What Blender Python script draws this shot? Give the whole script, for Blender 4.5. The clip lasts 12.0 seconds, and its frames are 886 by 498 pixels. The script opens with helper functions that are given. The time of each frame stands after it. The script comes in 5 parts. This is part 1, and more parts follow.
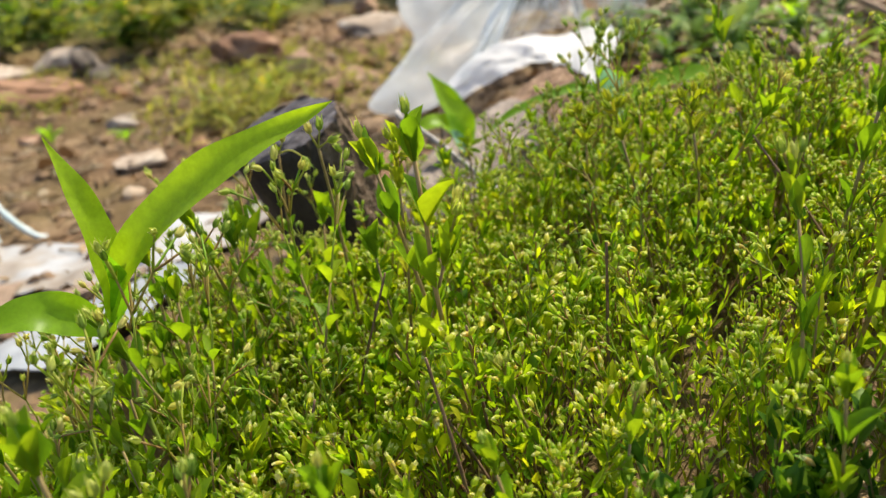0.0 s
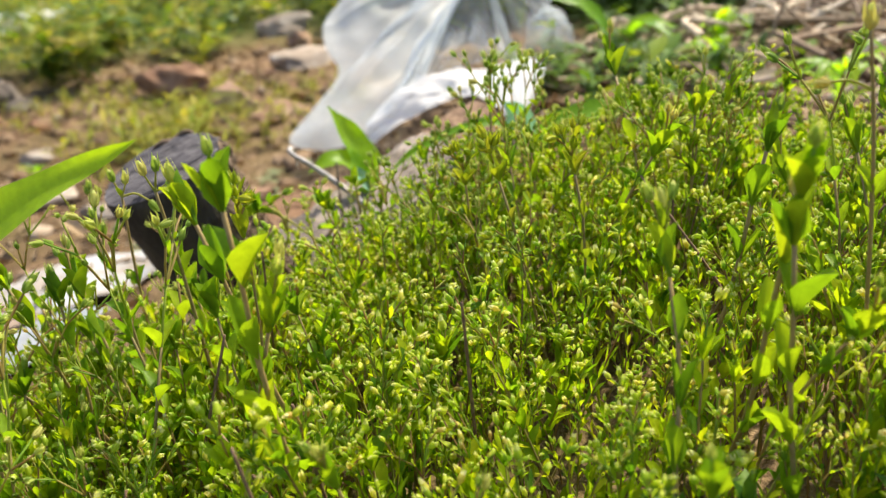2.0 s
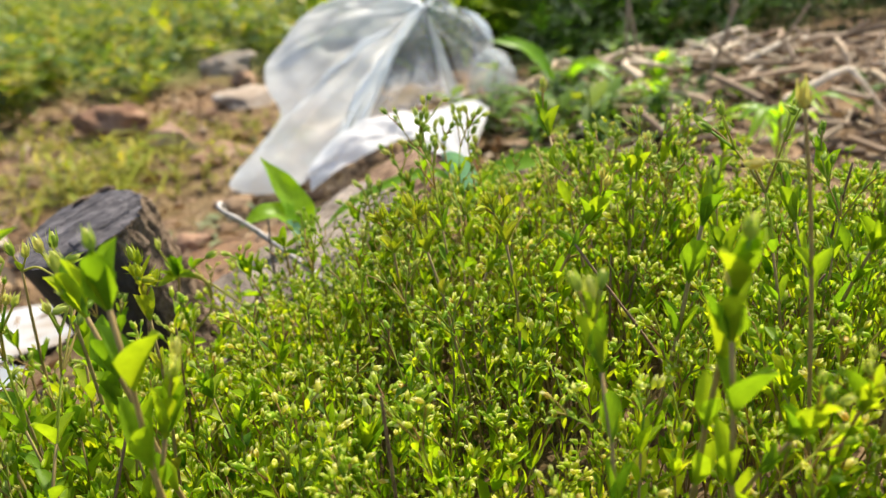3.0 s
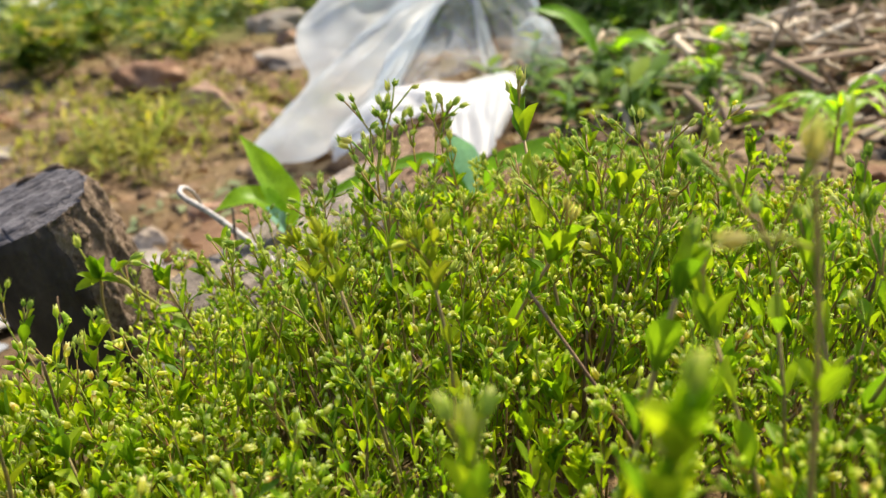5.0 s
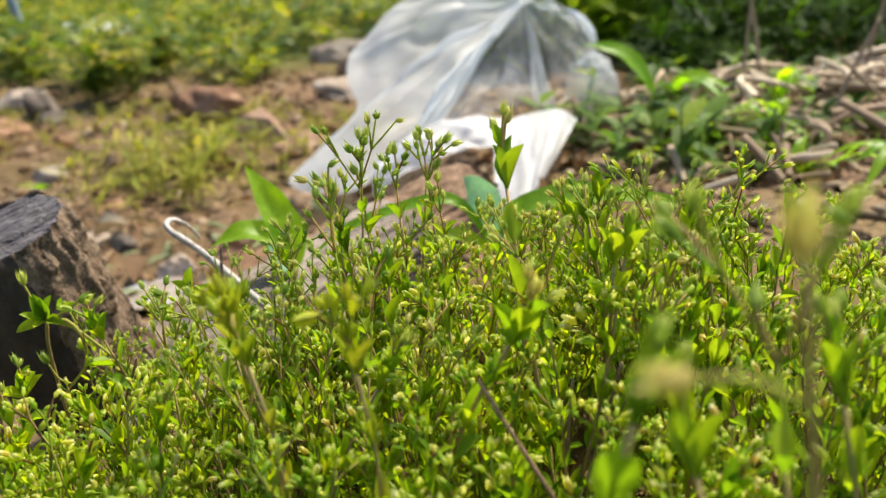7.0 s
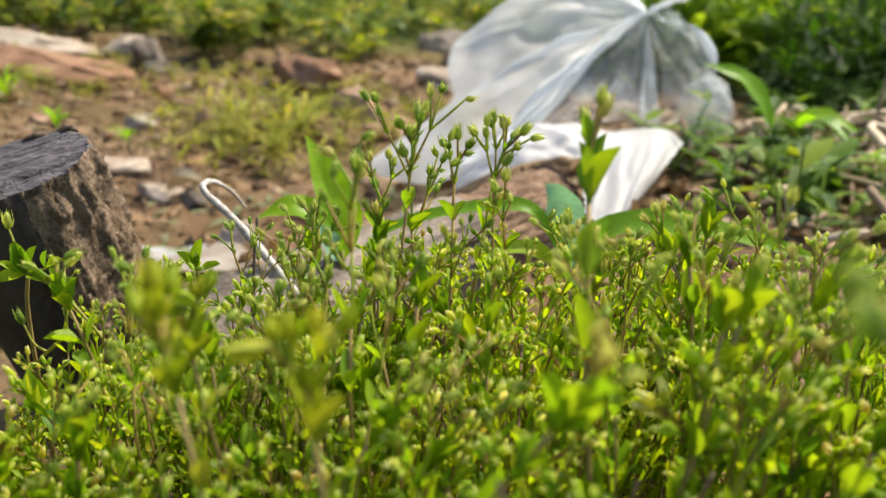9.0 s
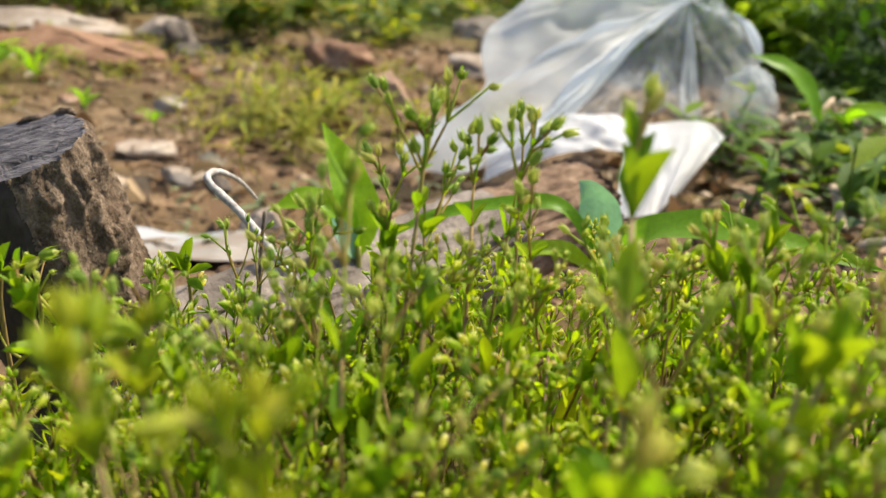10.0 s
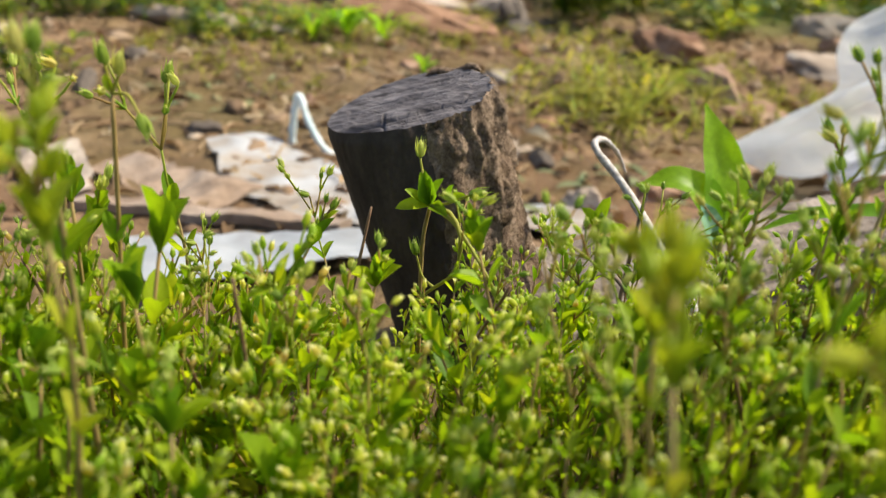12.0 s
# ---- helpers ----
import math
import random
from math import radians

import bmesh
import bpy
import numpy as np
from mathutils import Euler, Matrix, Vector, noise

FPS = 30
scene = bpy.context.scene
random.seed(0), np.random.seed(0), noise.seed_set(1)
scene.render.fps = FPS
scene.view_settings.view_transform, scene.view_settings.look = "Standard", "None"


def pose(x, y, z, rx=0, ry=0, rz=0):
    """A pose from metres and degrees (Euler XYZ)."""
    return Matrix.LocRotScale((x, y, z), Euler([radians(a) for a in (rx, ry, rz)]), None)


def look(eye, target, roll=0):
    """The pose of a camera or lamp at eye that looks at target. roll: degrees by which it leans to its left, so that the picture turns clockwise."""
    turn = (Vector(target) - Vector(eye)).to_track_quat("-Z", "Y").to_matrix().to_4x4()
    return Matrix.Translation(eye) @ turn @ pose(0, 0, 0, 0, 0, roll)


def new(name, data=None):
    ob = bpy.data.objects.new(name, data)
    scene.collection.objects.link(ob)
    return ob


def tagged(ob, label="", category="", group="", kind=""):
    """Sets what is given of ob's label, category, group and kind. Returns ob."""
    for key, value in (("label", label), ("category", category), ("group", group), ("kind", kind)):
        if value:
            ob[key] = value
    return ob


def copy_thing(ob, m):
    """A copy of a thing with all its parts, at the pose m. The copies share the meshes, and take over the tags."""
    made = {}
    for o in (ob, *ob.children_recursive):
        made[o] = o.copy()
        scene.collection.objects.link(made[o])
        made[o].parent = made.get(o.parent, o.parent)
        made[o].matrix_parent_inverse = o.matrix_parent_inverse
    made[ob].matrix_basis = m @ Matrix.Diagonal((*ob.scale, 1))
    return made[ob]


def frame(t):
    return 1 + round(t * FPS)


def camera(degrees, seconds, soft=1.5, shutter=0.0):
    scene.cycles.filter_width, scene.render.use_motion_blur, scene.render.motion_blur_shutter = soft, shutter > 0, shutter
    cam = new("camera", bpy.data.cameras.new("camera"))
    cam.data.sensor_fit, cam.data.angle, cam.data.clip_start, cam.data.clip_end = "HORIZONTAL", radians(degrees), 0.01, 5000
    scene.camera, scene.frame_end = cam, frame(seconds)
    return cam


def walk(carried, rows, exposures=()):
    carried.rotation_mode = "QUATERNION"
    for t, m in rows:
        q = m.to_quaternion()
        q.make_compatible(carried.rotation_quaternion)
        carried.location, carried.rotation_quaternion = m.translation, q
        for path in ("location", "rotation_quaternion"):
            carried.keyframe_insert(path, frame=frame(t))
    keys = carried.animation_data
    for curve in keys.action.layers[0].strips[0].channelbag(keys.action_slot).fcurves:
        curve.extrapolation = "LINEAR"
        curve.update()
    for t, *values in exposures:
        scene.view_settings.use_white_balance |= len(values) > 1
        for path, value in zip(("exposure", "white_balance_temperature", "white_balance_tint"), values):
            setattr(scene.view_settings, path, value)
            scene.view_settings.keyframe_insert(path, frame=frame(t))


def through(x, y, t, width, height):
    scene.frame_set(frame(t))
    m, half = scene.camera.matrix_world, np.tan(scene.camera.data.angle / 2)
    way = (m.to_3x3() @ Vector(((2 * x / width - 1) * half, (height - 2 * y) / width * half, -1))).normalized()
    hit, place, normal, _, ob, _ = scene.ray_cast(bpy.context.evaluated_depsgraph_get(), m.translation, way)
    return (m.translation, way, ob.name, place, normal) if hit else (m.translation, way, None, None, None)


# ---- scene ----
cam = camera(54.7, 12.0, 1.3)
PATH = [
    (0, (0.171, -0.008, 0.522), (0.32, 1.805, -0.308), -7.1),
    (0.5, (0.18, -0.002, 0.516), (0.327, 1.829, -0.276), -7.7),
    (1, (0.192, 0.01, 0.509), (0.394, 1.833, -0.288), -7.3),
    (1.5, (0.196, 0.019, 0.501), (0.475, 1.829, -0.304), -5.7),
    (2, (0.217, 0.033, 0.507), (0.498, 1.856, -0.267), -6.0),
    (2.5, (0.23, 0.047, 0.517), (0.599, 1.853, -0.259), -5.3),
    (3, (0.234, 0.057, 0.514), (0.639, 1.882, -0.197), -5.4),
    (5, (0.3, 0.131, 0.506), (0.572, 1.953, -0.273), -4.1),
    (5.5, (0.313, 0.142, 0.498), (0.556, 1.97, -0.277), -4.5),
    (6, (0.327, 0.151, 0.493), (0.533, 1.987, -0.273), -4.4),
    (6.5, (0.336, 0.167, 0.494), (0.507, 2.025, -0.225), -4.5),
    (8.5, (0.361, 0.236, 0.474), (0.354, 2.116, -0.209), 3.6),
    (9, (0.358, 0.257, 0.469), (0.307, 2.13, -0.23), 4.1),
    (9.5, (0.361, 0.277, 0.462), (0.274, 2.143, -0.254), 4.5),
    (10, (0.361, 0.297, 0.462), (0.241, 2.154, -0.269), 4.7),
    (10.5, (0.363, 0.31, 0.461), (0.208, 2.165, -0.272), 4.6),
    (11, (0.349, 0.317, 0.46), (0.089, 2.158, -0.275), 5.6),
    (11.5, (0.329, 0.303, 0.451), (-0.203, 2.065, -0.333), 6.1),
    (12, (0.315, 0.282, 0.45), (-0.415, 1.957, -0.364), 5.8),
]
walk(cam, [(t, look(e, g, r)) for t, e, g, r in PATH], [(0, 0.62), (1, 0.72), (2, 0.82), (3, 0.82), (5, 0.78), (6.5, 0.74), (8.5, 0.64), (10.5, 0.60), (12, 0.56)])
cam.data.dof.use_dof = True
cam.data.dof.focus_distance = 0.36
cam.data.dof.aperture_fstop = 10.5

# ---- light ----
SUN_AZ, SUN_EL = math.atan2(0.78, 0.62), radians(57)
world = bpy.data.worlds.new("daylight")
scene.world = world
world.use_nodes = True
wn = world.node_tree
sky = wn.nodes.new("ShaderNodeTexSky")
sky.sky_type, sky.sun_disc = "NISHITA", False
sky.sun_elevation, sky.sun_rotation = SUN_EL, SUN_AZ
sky.dust_density = 2.0
wn.links.new(sky.outputs[0], wn.nodes["Background"].inputs[0])
wn.nodes["Background"].inputs[1].default_value = 0.15
sun = new("sun", bpy.data.lights.new("sun", "SUN"))
sun.data.energy, sun.data.angle, sun.data.color = 5.0, radians(1.5), (1.0, 0.91, 0.74)
sun_way = Vector((math.sin(SUN_AZ) * math.cos(SUN_EL), math.cos(SUN_AZ) * math.cos(SUN_EL), math.sin(SUN_EL)))
sun.matrix_world = look(sun_way * 8, (0, 0, 0))

# ---- materials ----


def material(name, build):
    m = bpy.data.materials.new(name)
    m.use_nodes = True
    nt = m.node_tree
    nt.nodes.clear()
    out = nt.nodes.new("ShaderNodeOutputMaterial")
    nt.links.new(build(nt), out.inputs[0])
    return m


def node(nt, kind, **values):
    n = nt.nodes.new(kind)
    for key, value in values.items():
        n.inputs[key].default_value = value
    return n


def coords(nt, scale=(1, 1, 1)):
    tc = nt.nodes.new("ShaderNodeTexCoord")
    mp = nt.nodes.new("ShaderNodeMapping")
    mp.inputs["Scale"].default_value = scale
    nt.links.new(tc.outputs["Object"], mp.inputs[0])
    return mp.outputs[0]


def world_coords(nt, scale=(1, 1, 1)):
    geo = nt.nodes.new("ShaderNodeNewGeometry")
    mp = nt.nodes.new("ShaderNodeMapping")
    mp.inputs["Scale"].default_value = scale
    nt.links.new(geo.outputs["Position"], mp.inputs[0])
    return mp.outputs[0]


def noise_tex(nt, vec, scale, detail=5.0, rough=0.6):
    n = node(nt, "ShaderNodeTexNoise", Scale=scale, Detail=detail, Roughness=rough)
    nt.links.new(vec, n.inputs["Vector"])
    return n.outputs["Fac"]


def ramp(nt, fac, stops):
    n = nt.nodes.new("ShaderNodeValToRGB")
    while len(n.color_ramp.elements) < len(stops):
        n.color_ramp.elements.new(0.5)
    for el, (pos, col) in zip(n.color_ramp.elements, stops):
        el.position, el.color = pos, (*col, 1) if len(col) == 3 else col
    nt.links.new(fac, n.inputs[0])
    return n.outputs[0]


def mix(nt, fac, a, b, mode="MIX"):
    n = nt.nodes.new("ShaderNodeMix")
    n.data_type, n.blend_type = "RGBA", mode
    for socket, value in ((n.inputs[0], fac), (n.inputs[6], a), (n.inputs[7], b)):
        if isinstance(value, (int, float)):
            socket.default_value = value
        elif isinstance(value, tuple):
            socket.default_value = (*value, 1)
        else:
            nt.links.new(value, socket)
    return n.outputs[2]


def bump(nt, height, strength, distance):
    n = node(nt, "ShaderNodeBump", Strength=strength, Distance=distance)
    nt.links.new(height, n.inputs["Height"])
    return n.outputs[0]


def surface(nt, color, rough=0.7, normal=None, metal=0.0, spec=0.5):
    p = node(nt, "ShaderNodeBsdfPrincipled", Roughness=rough, Metallic=metal)
    p.inputs["Specular IOR Level"].default_value = spec
    if isinstance(color, tuple):
        p.inputs["Base Color"].default_value = (*color, 1)
    else:
        nt.links.new(color, p.inputs["Base Color"])
    if normal is not None:
        nt.links.new(normal, p.inputs["Normal"])
    return p.outputs[0]


def leafy(nt, stops, through, rough=0.48, spec=0.28, thin=0.48, island=True):
    """A leaf: a glossy skin and light shining through, varied leaf by leaf."""
    if island:
        rnd = nt.nodes.new("ShaderNodeNewGeometry").outputs["Random Per Island"]
    else:
        rnd = nt.nodes.new("ShaderNodeObjectInfo").outputs["Random"]
    col = ramp(nt, rnd, stops)
    vec = world_coords(nt)
    blot = noise_tex(nt, vec, 260, 3)
    col = mix(nt, 0.35, col, ramp(nt, blot, [(0.3, (0.5, 0.55, 0.4)), (0.7, (1.3, 1.25, 1.2))]), "MULTIPLY")
    big = noise_tex(nt, vec, 9, 2)
    col = mix(nt, 0.5, col, ramp(nt, big, [(0.35, (0.75, 0.85, 0.8)), (0.65, (1.2, 1.1, 0.9))]), "MULTIPLY")
    skin = surface(nt, col, rough, bump(nt, noise_tex(nt, vec, 900, 2), 0.25, 0.0004), 0, spec)
    tr = nt.nodes.new("ShaderNodeBsdfTranslucent")
    nt.links.new(mix(nt, 1.0, col, through, "MULTIPLY"), tr.inputs[0])
    mx = node(nt, "ShaderNodeMixShader", Fac=thin)
    nt.links.new(skin, mx.inputs[1])
    nt.links.new(tr.outputs[0], mx.inputs[2])
    return mx.outputs[0]


WEED_GREENS = [(0.0, (0.07, 0.18, 0.012)), (0.25, (0.19, 0.34, 0.010)), (0.65, (0.31, 0.45, 0.012)), (0.9, (0.36, 0.46, 0.014)), (1.0, (0.37, 0.43, 0.02))]
CARPET_GREENS = [(p, (r * 1.24, g * 1.12, b)) for p, (r, g, b) in WEED_GREENS]
M_leaf = material("chickweed_leaf", lambda nt: leafy(nt, CARPET_GREENS, (1.24, 1.26, 0.6), thin=0.62))
# chickweed leaf darkened in its colour, for the shade at the near right
M_leaf_shaded = material("shaded_chickweed_leaf", lambda nt: leafy(nt, [(0.0, (0.04, 0.11, 0.012)), (0.5, (0.09, 0.19, 0.012)), (1.0, (0.18, 0.29, 0.014))], (1.2, 1.25, 0.6), thin=0.4))
M_leaf_piece = material("chickweed_leaf_piece", lambda nt: leafy(nt, [(0.0, (0.13, 0.26, 0.012)), (0.4, (0.24, 0.38, 0.012)), (1.0, (0.37, 0.47, 0.016))], (1.35, 1.3, 0.6), thin=0.55, island=False))
BUD = [(0.0, (0.22, 0.36, 0.02)), (0.4, (0.36, 0.46, 0.03)), (0.75, (0.46, 0.51, 0.045)), (0.93, (0.56, 0.54, 0.11)), (1.0, (0.50, 0.36, 0.12))]
TIP = [(0.0, (0.40, 0.49, 0.09)), (0.5, (0.56, 0.59, 0.19)), (1.0, (0.72, 0.68, 0.36))]
RIPE = [(0.0, (0.18, 0.28, 0.035)), (0.5, (0.32, 0.40, 0.07)), (0.8, (0.44, 0.47, 0.12)), (1.0, (0.50, 0.44, 0.16))]
STALK = [(0.0, (0.22, 0.33, 0.05)), (0.45, (0.30, 0.30, 0.07)), (0.7, (0.27, 0.17, 0.08)), (1.0, (0.20, 0.10, 0.06))]
M_bud = material("seed_capsule", lambda nt: leafy(nt, BUD, (1.5, 1.5, 0.7), 0.55, 0.2, 0.5))
M_bud_piece = material("seed_capsule_piece", lambda nt: leafy(nt, RIPE, (1.5, 1.5, 0.8), 0.55, 0.22, 0.38, False))
M_bud_tip = material("capsule_teeth", lambda nt: leafy(nt, TIP, (1.3, 1.3, 0.8), 0.55, 0.2, 0.45))
STEM = [(0.0, (0.20, 0.34, 0.03)), (0.45, (0.33, 0.40, 0.05)), (0.7, (0.36, 0.29, 0.08)), (1.0, (0.26, 0.13, 0.06))]
M_stem_brown = material("brown_stem", lambda nt: leafy(nt, [(0.0, (0.34, 0.38, 0.08)), (0.4, (0.36, 0.29, 0.10)), (0.75, (0.30, 0.18, 0.08)), (1.0, (0.20, 0.11, 0.06))], (1.2, 1.1, 0.8), 0.5, 0.4, 0.15))
M_stem = material("weed_stem", lambda nt: leafy(nt, STEM, (1.4, 1.35, 0.7), 0.5, 0.25, 0.35))
M_leaf_yellow = material("yellowing_leaf", lambda nt: leafy(nt, [(0.0, (0.28, 0.37, 0.015)), (0.6, (0.37, 0.42, 0.02)), (1.0, (0.44, 0.42, 0.04))], (1.2, 1.15, 0.6), thin=0.38, island=False))
M_stem_piece = material("weed_stem_piece", lambda nt: leafy(nt, STALK, (1.4, 1.3, 0.8), 0.5, 0.4, 0.15, False))
LANCE = [(0.0, (0.14, 0.31, 0.02)), (0.5, (0.21, 0.38, 0.016)), (1.0, (0.28, 0.42, 0.016))]


def lance_leaf(nt):
    skin = leafy(nt, LANCE, (1.9, 1.75, 0.5), 0.42, 0.35, 0.56, False)
    return skin


M_lance = material("broad_leaf", lance_leaf)
M_teal = material("bluish_leaf_underside", lambda nt: leafy(nt, [(0, (0.202, 0.372, 0.264)), (1, (0.295, 0.496, 0.357))], (1.2, 1.4, 0.9), 0.5, 0.3, 0.25, False))
FAR = [(0.0, (0.043, 0.0946, 0.0129)), (0.35, (0.103, 0.163, 0.0138)), (0.75, (0.232, 0.267, 0.0241)), (0.92, (0.31, 0.292, 0.0516)), (1.0, (0.327, 0.249, 0.0774))]
LUSH = [(0.0, (0.12, 0.22, 0.015)), (0.5, (0.22, 0.34, 0.02)), (1.0, (0.34, 0.42, 0.04))]
M_lush = material("lush_grass", lambda nt: leafy(nt, LUSH, (1.6, 1.6, 0.6), 0.5, 0.25, 0.45))
M_yellow_weed = material("yellow_weed_leaf", lambda nt: leafy(nt, [(0.0, (0.16, 0.20, 0.02)), (0.5, (0.30, 0.32, 0.035)), (1.0, (0.42, 0.36, 0.08))], (1.5, 1.4, 0.7), 0.55, 0.2, 0.4))
M_far = material("meadow_leaf", lambda nt: leafy(nt, FAR, (1.8, 1.7, 0.8), 0.5, 0.3, 0.4))
# very dark greens: the weeds' shaded side is put into the leaf colour
M_shaded_weed = material("shaded_weed_leaf", lambda nt: leafy(nt, [(0, (0.0144, 0.036, 0.00504)), (0.6, (0.0324, 0.0792, 0.00864)), (1, (0.072, 0.137, 0.013))], (1.5, 1.6, 0.6), 0.6, 0.12, 0.4))
M_bank = material("bank_weed_leaf", lambda nt: leafy(nt, [(0, (0.035, 0.08, 0.01)), (0.6, (0.09, 0.17, 0.015)), (0.9, (0.17, 0.26, 0.02)), (1, (0.26, 0.30, 0.04))], (1.5, 1.5, 0.6), 0.55, 0.2, 0.4))
M_dusty = material("dusty_leaf", lambda nt: leafy(nt, [(0, (0.12, 0.15, 0.07)), (1, (0.24, 0.26, 0.14))], (1.2, 1.2, 0.9), 0.7, 0.2, 0.2))


def soil(nt):
    vec = world_coords(nt)
    big, mid, fine = noise_tex(nt, vec, 1.7, 4), noise_tex(nt, vec, 9, 6, 0.65), noise_tex(nt, vec, 90, 5)
    col = ramp(nt, mid, [(0.28, (0.078, 0.0484, 0.0265)), (0.45, (0.156, 0.101, 0.0546)), (0.58, (0.25, 0.168, 0.0936)), (0.72, (0.359, 0.265, 0.164))])
    clay = ramp(nt, noise_tex(nt, vec, 1.1, 3), [(0.42, (0, 0, 0)), (0.6, (1, 1, 1))])
    col = mix(nt, clay, col, mix(nt, 0.6, col, (0.172, 0.0819, 0.0429)))
    moss = ramp(nt, big, [(0.44, (0, 0, 0)), (0.58, (0.8, 0.8, 0.8))])
    col = mix(nt, moss, col, mix(nt, mid, (0.0663, 0.0515, 0.0172), (0.164, 0.117, 0.0429)))
    sep = nt.nodes.new("ShaderNodeSeparateXYZ")
    nt.links.new(vec, sep.inputs[0])
    away = nt.nodes.new("ShaderNodeMapRange")
    away.inputs["From Min"].default_value, away.inputs["From Max"].default_value = 3.2, 4.2
    nt.links.new(sep.outputs["Y"], away.inputs["Value"])
    col = mix(nt, away.outputs[0], col, mix(nt, mid, (0.039, 0.0624, 0.0117), (0.133, 0.14, 0.0273)))
    col = mix(nt, 0.55, col, ramp(nt, fine, [(0.3, (0.5, 0.5, 0.5)), (0.7, (1.4, 1.4, 1.4))]), "MULTIPLY")
    return surface(nt, col, 0.95, bump(nt, fine, 0.9, 0.01), 0, 0.2)


M_soil = material("soil", soil)


def stone(nt, stops, scale=12):
    rnd = nt.nodes.new("ShaderNodeObjectInfo").outputs["Random"]
    vec = coords(nt)
    n1, n2 = noise_tex(nt, vec, scale, 6), noise_tex(nt, vec, scale * 9, 5)
    col = ramp(nt, n1, stops)
    col = mix(nt, 0.3, col, ramp(nt, rnd, [(0, (0.7, 0.7, 0.75)), (1, (1.25, 1.15, 1.05))]), "MULTIPLY")
    col = mix(nt, 0.5, col, ramp(nt, n2, [(0.3, (0.6, 0.6, 0.6)), (0.7, (1.3, 1.3, 1.3))]), "MULTIPLY")
    return surface(nt, col, 0.9, bump(nt, n2, 0.7, 0.004), 0, 0.25)


M_rock = material("tan_rock", lambda nt: stone(nt, [(0.3, (0.153, 0.0808, 0.0493)), (0.5, (0.306, 0.191, 0.123)), (0.7, (0.442, 0.323, 0.23))]))
M_clay = material("red_clay", lambda nt: stone(nt, [(0.3, (0.10, 0.05, 0.028)), (0.48, (0.20, 0.108, 0.06)), (0.7, (0.33, 0.205, 0.125))], 16))
M_pale = material("pale_stone", lambda nt: stone(nt, [(0.3, (0.204, 0.153, 0.111)), (0.5, (0.357, 0.289, 0.221)), (0.7, (0.493, 0.433, 0.357))]))
M_grey = material("grey_stone", lambda nt: stone(nt, [(0.3, (0.05, 0.040, 0.031)), (0.5, (0.12, 0.098, 0.078)), (0.7, (0.22, 0.185, 0.15))]))


def clods(nt):
    rnd = nt.nodes.new("ShaderNodeNewGeometry").outputs["Random Per Island"]
    vec = world_coords(nt)
    n2 = noise_tex(nt, vec, 80, 5)
    col = ramp(nt, rnd, [(0, (0.08, 0.0496, 0.0296)), (0.4, (0.136, 0.0864, 0.0496)), (0.7, (0.216, 0.142, 0.084)), (0.92, (0.32, 0.232, 0.152)), (1, (0.416, 0.336, 0.248))])
    col = mix(nt, 0.5, col, ramp(nt, n2, [(0.3, (0.6, 0.6, 0.6)), (0.7, (1.3, 1.3, 1.3))]), "MULTIPLY")
    return surface(nt, col, 0.95, bump(nt, n2, 0.6, 0.004), 0, 0.2)


M_clods = material("soil_clod", clods)


def bark(nt):
    vec = coords(nt, (1, 1, 0.8))
    ridges, fine, patch = noise_tex(nt, vec, 130, 6, 0.75), noise_tex(nt, vec, 420, 5), noise_tex(nt, coords(nt), 22, 4)
    col = ramp(nt, ridges, [(0.32, (0.035, 0.023, 0.015)), (0.47, (0.15, 0.105, 0.068)), (0.66, (0.37, 0.27, 0.185))])
    col = mix(nt, ramp(nt, patch, [(0.5, (0, 0, 0)), (0.7, (0.6, 0.6, 0.6))]), col, (0.12, 0.070, 0.042))
    col = mix(nt, 0.4, col, ramp(nt, fine, [(0.3, (0.6, 0.6, 0.6)), (0.7, (1.3, 1.3, 1.3))]), "MULTIPLY")
    return surface(nt, col, 0.92, bump(nt, mix(nt, 0.4, ridges, fine), 1.0, 0.006), 0, 0.2)


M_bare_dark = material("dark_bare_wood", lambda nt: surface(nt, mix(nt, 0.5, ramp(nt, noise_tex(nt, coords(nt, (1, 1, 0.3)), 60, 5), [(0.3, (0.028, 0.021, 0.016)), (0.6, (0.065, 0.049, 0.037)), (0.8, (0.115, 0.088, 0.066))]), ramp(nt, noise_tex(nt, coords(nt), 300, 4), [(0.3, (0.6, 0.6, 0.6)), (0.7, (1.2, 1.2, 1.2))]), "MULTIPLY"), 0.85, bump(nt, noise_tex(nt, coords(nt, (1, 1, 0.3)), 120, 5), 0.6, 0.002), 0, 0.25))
M_bark = material("bark", bark)


def cut_wood(nt):
    vec = coords(nt, (0.16, 1.0, 1.0))
    grain, fine = noise_tex(nt, vec, 160, 5, 0.6), noise_tex(nt, vec, 700, 4)
    cloud = noise_tex(nt, coords(nt), 28, 4)
    col = ramp(nt, grain, [(0.30, (0.022, 0.019, 0.020)), (0.45, (0.085, 0.077, 0.08)), (0.62, (0.15, 0.137, 0.14)), (0.75, (0.25, 0.23, 0.225))])
    col = mix(nt, 0.5, col, ramp(nt, cloud, [(0.35, (0.6, 0.58, 0.6)), (0.65, (1.25, 1.2, 1.15))]), "MULTIPLY")
    return surface(nt, col, 0.8, bump(nt, mix(nt, 0.4, grain, fine), 0.8, 0.0025), 0, 0.3)


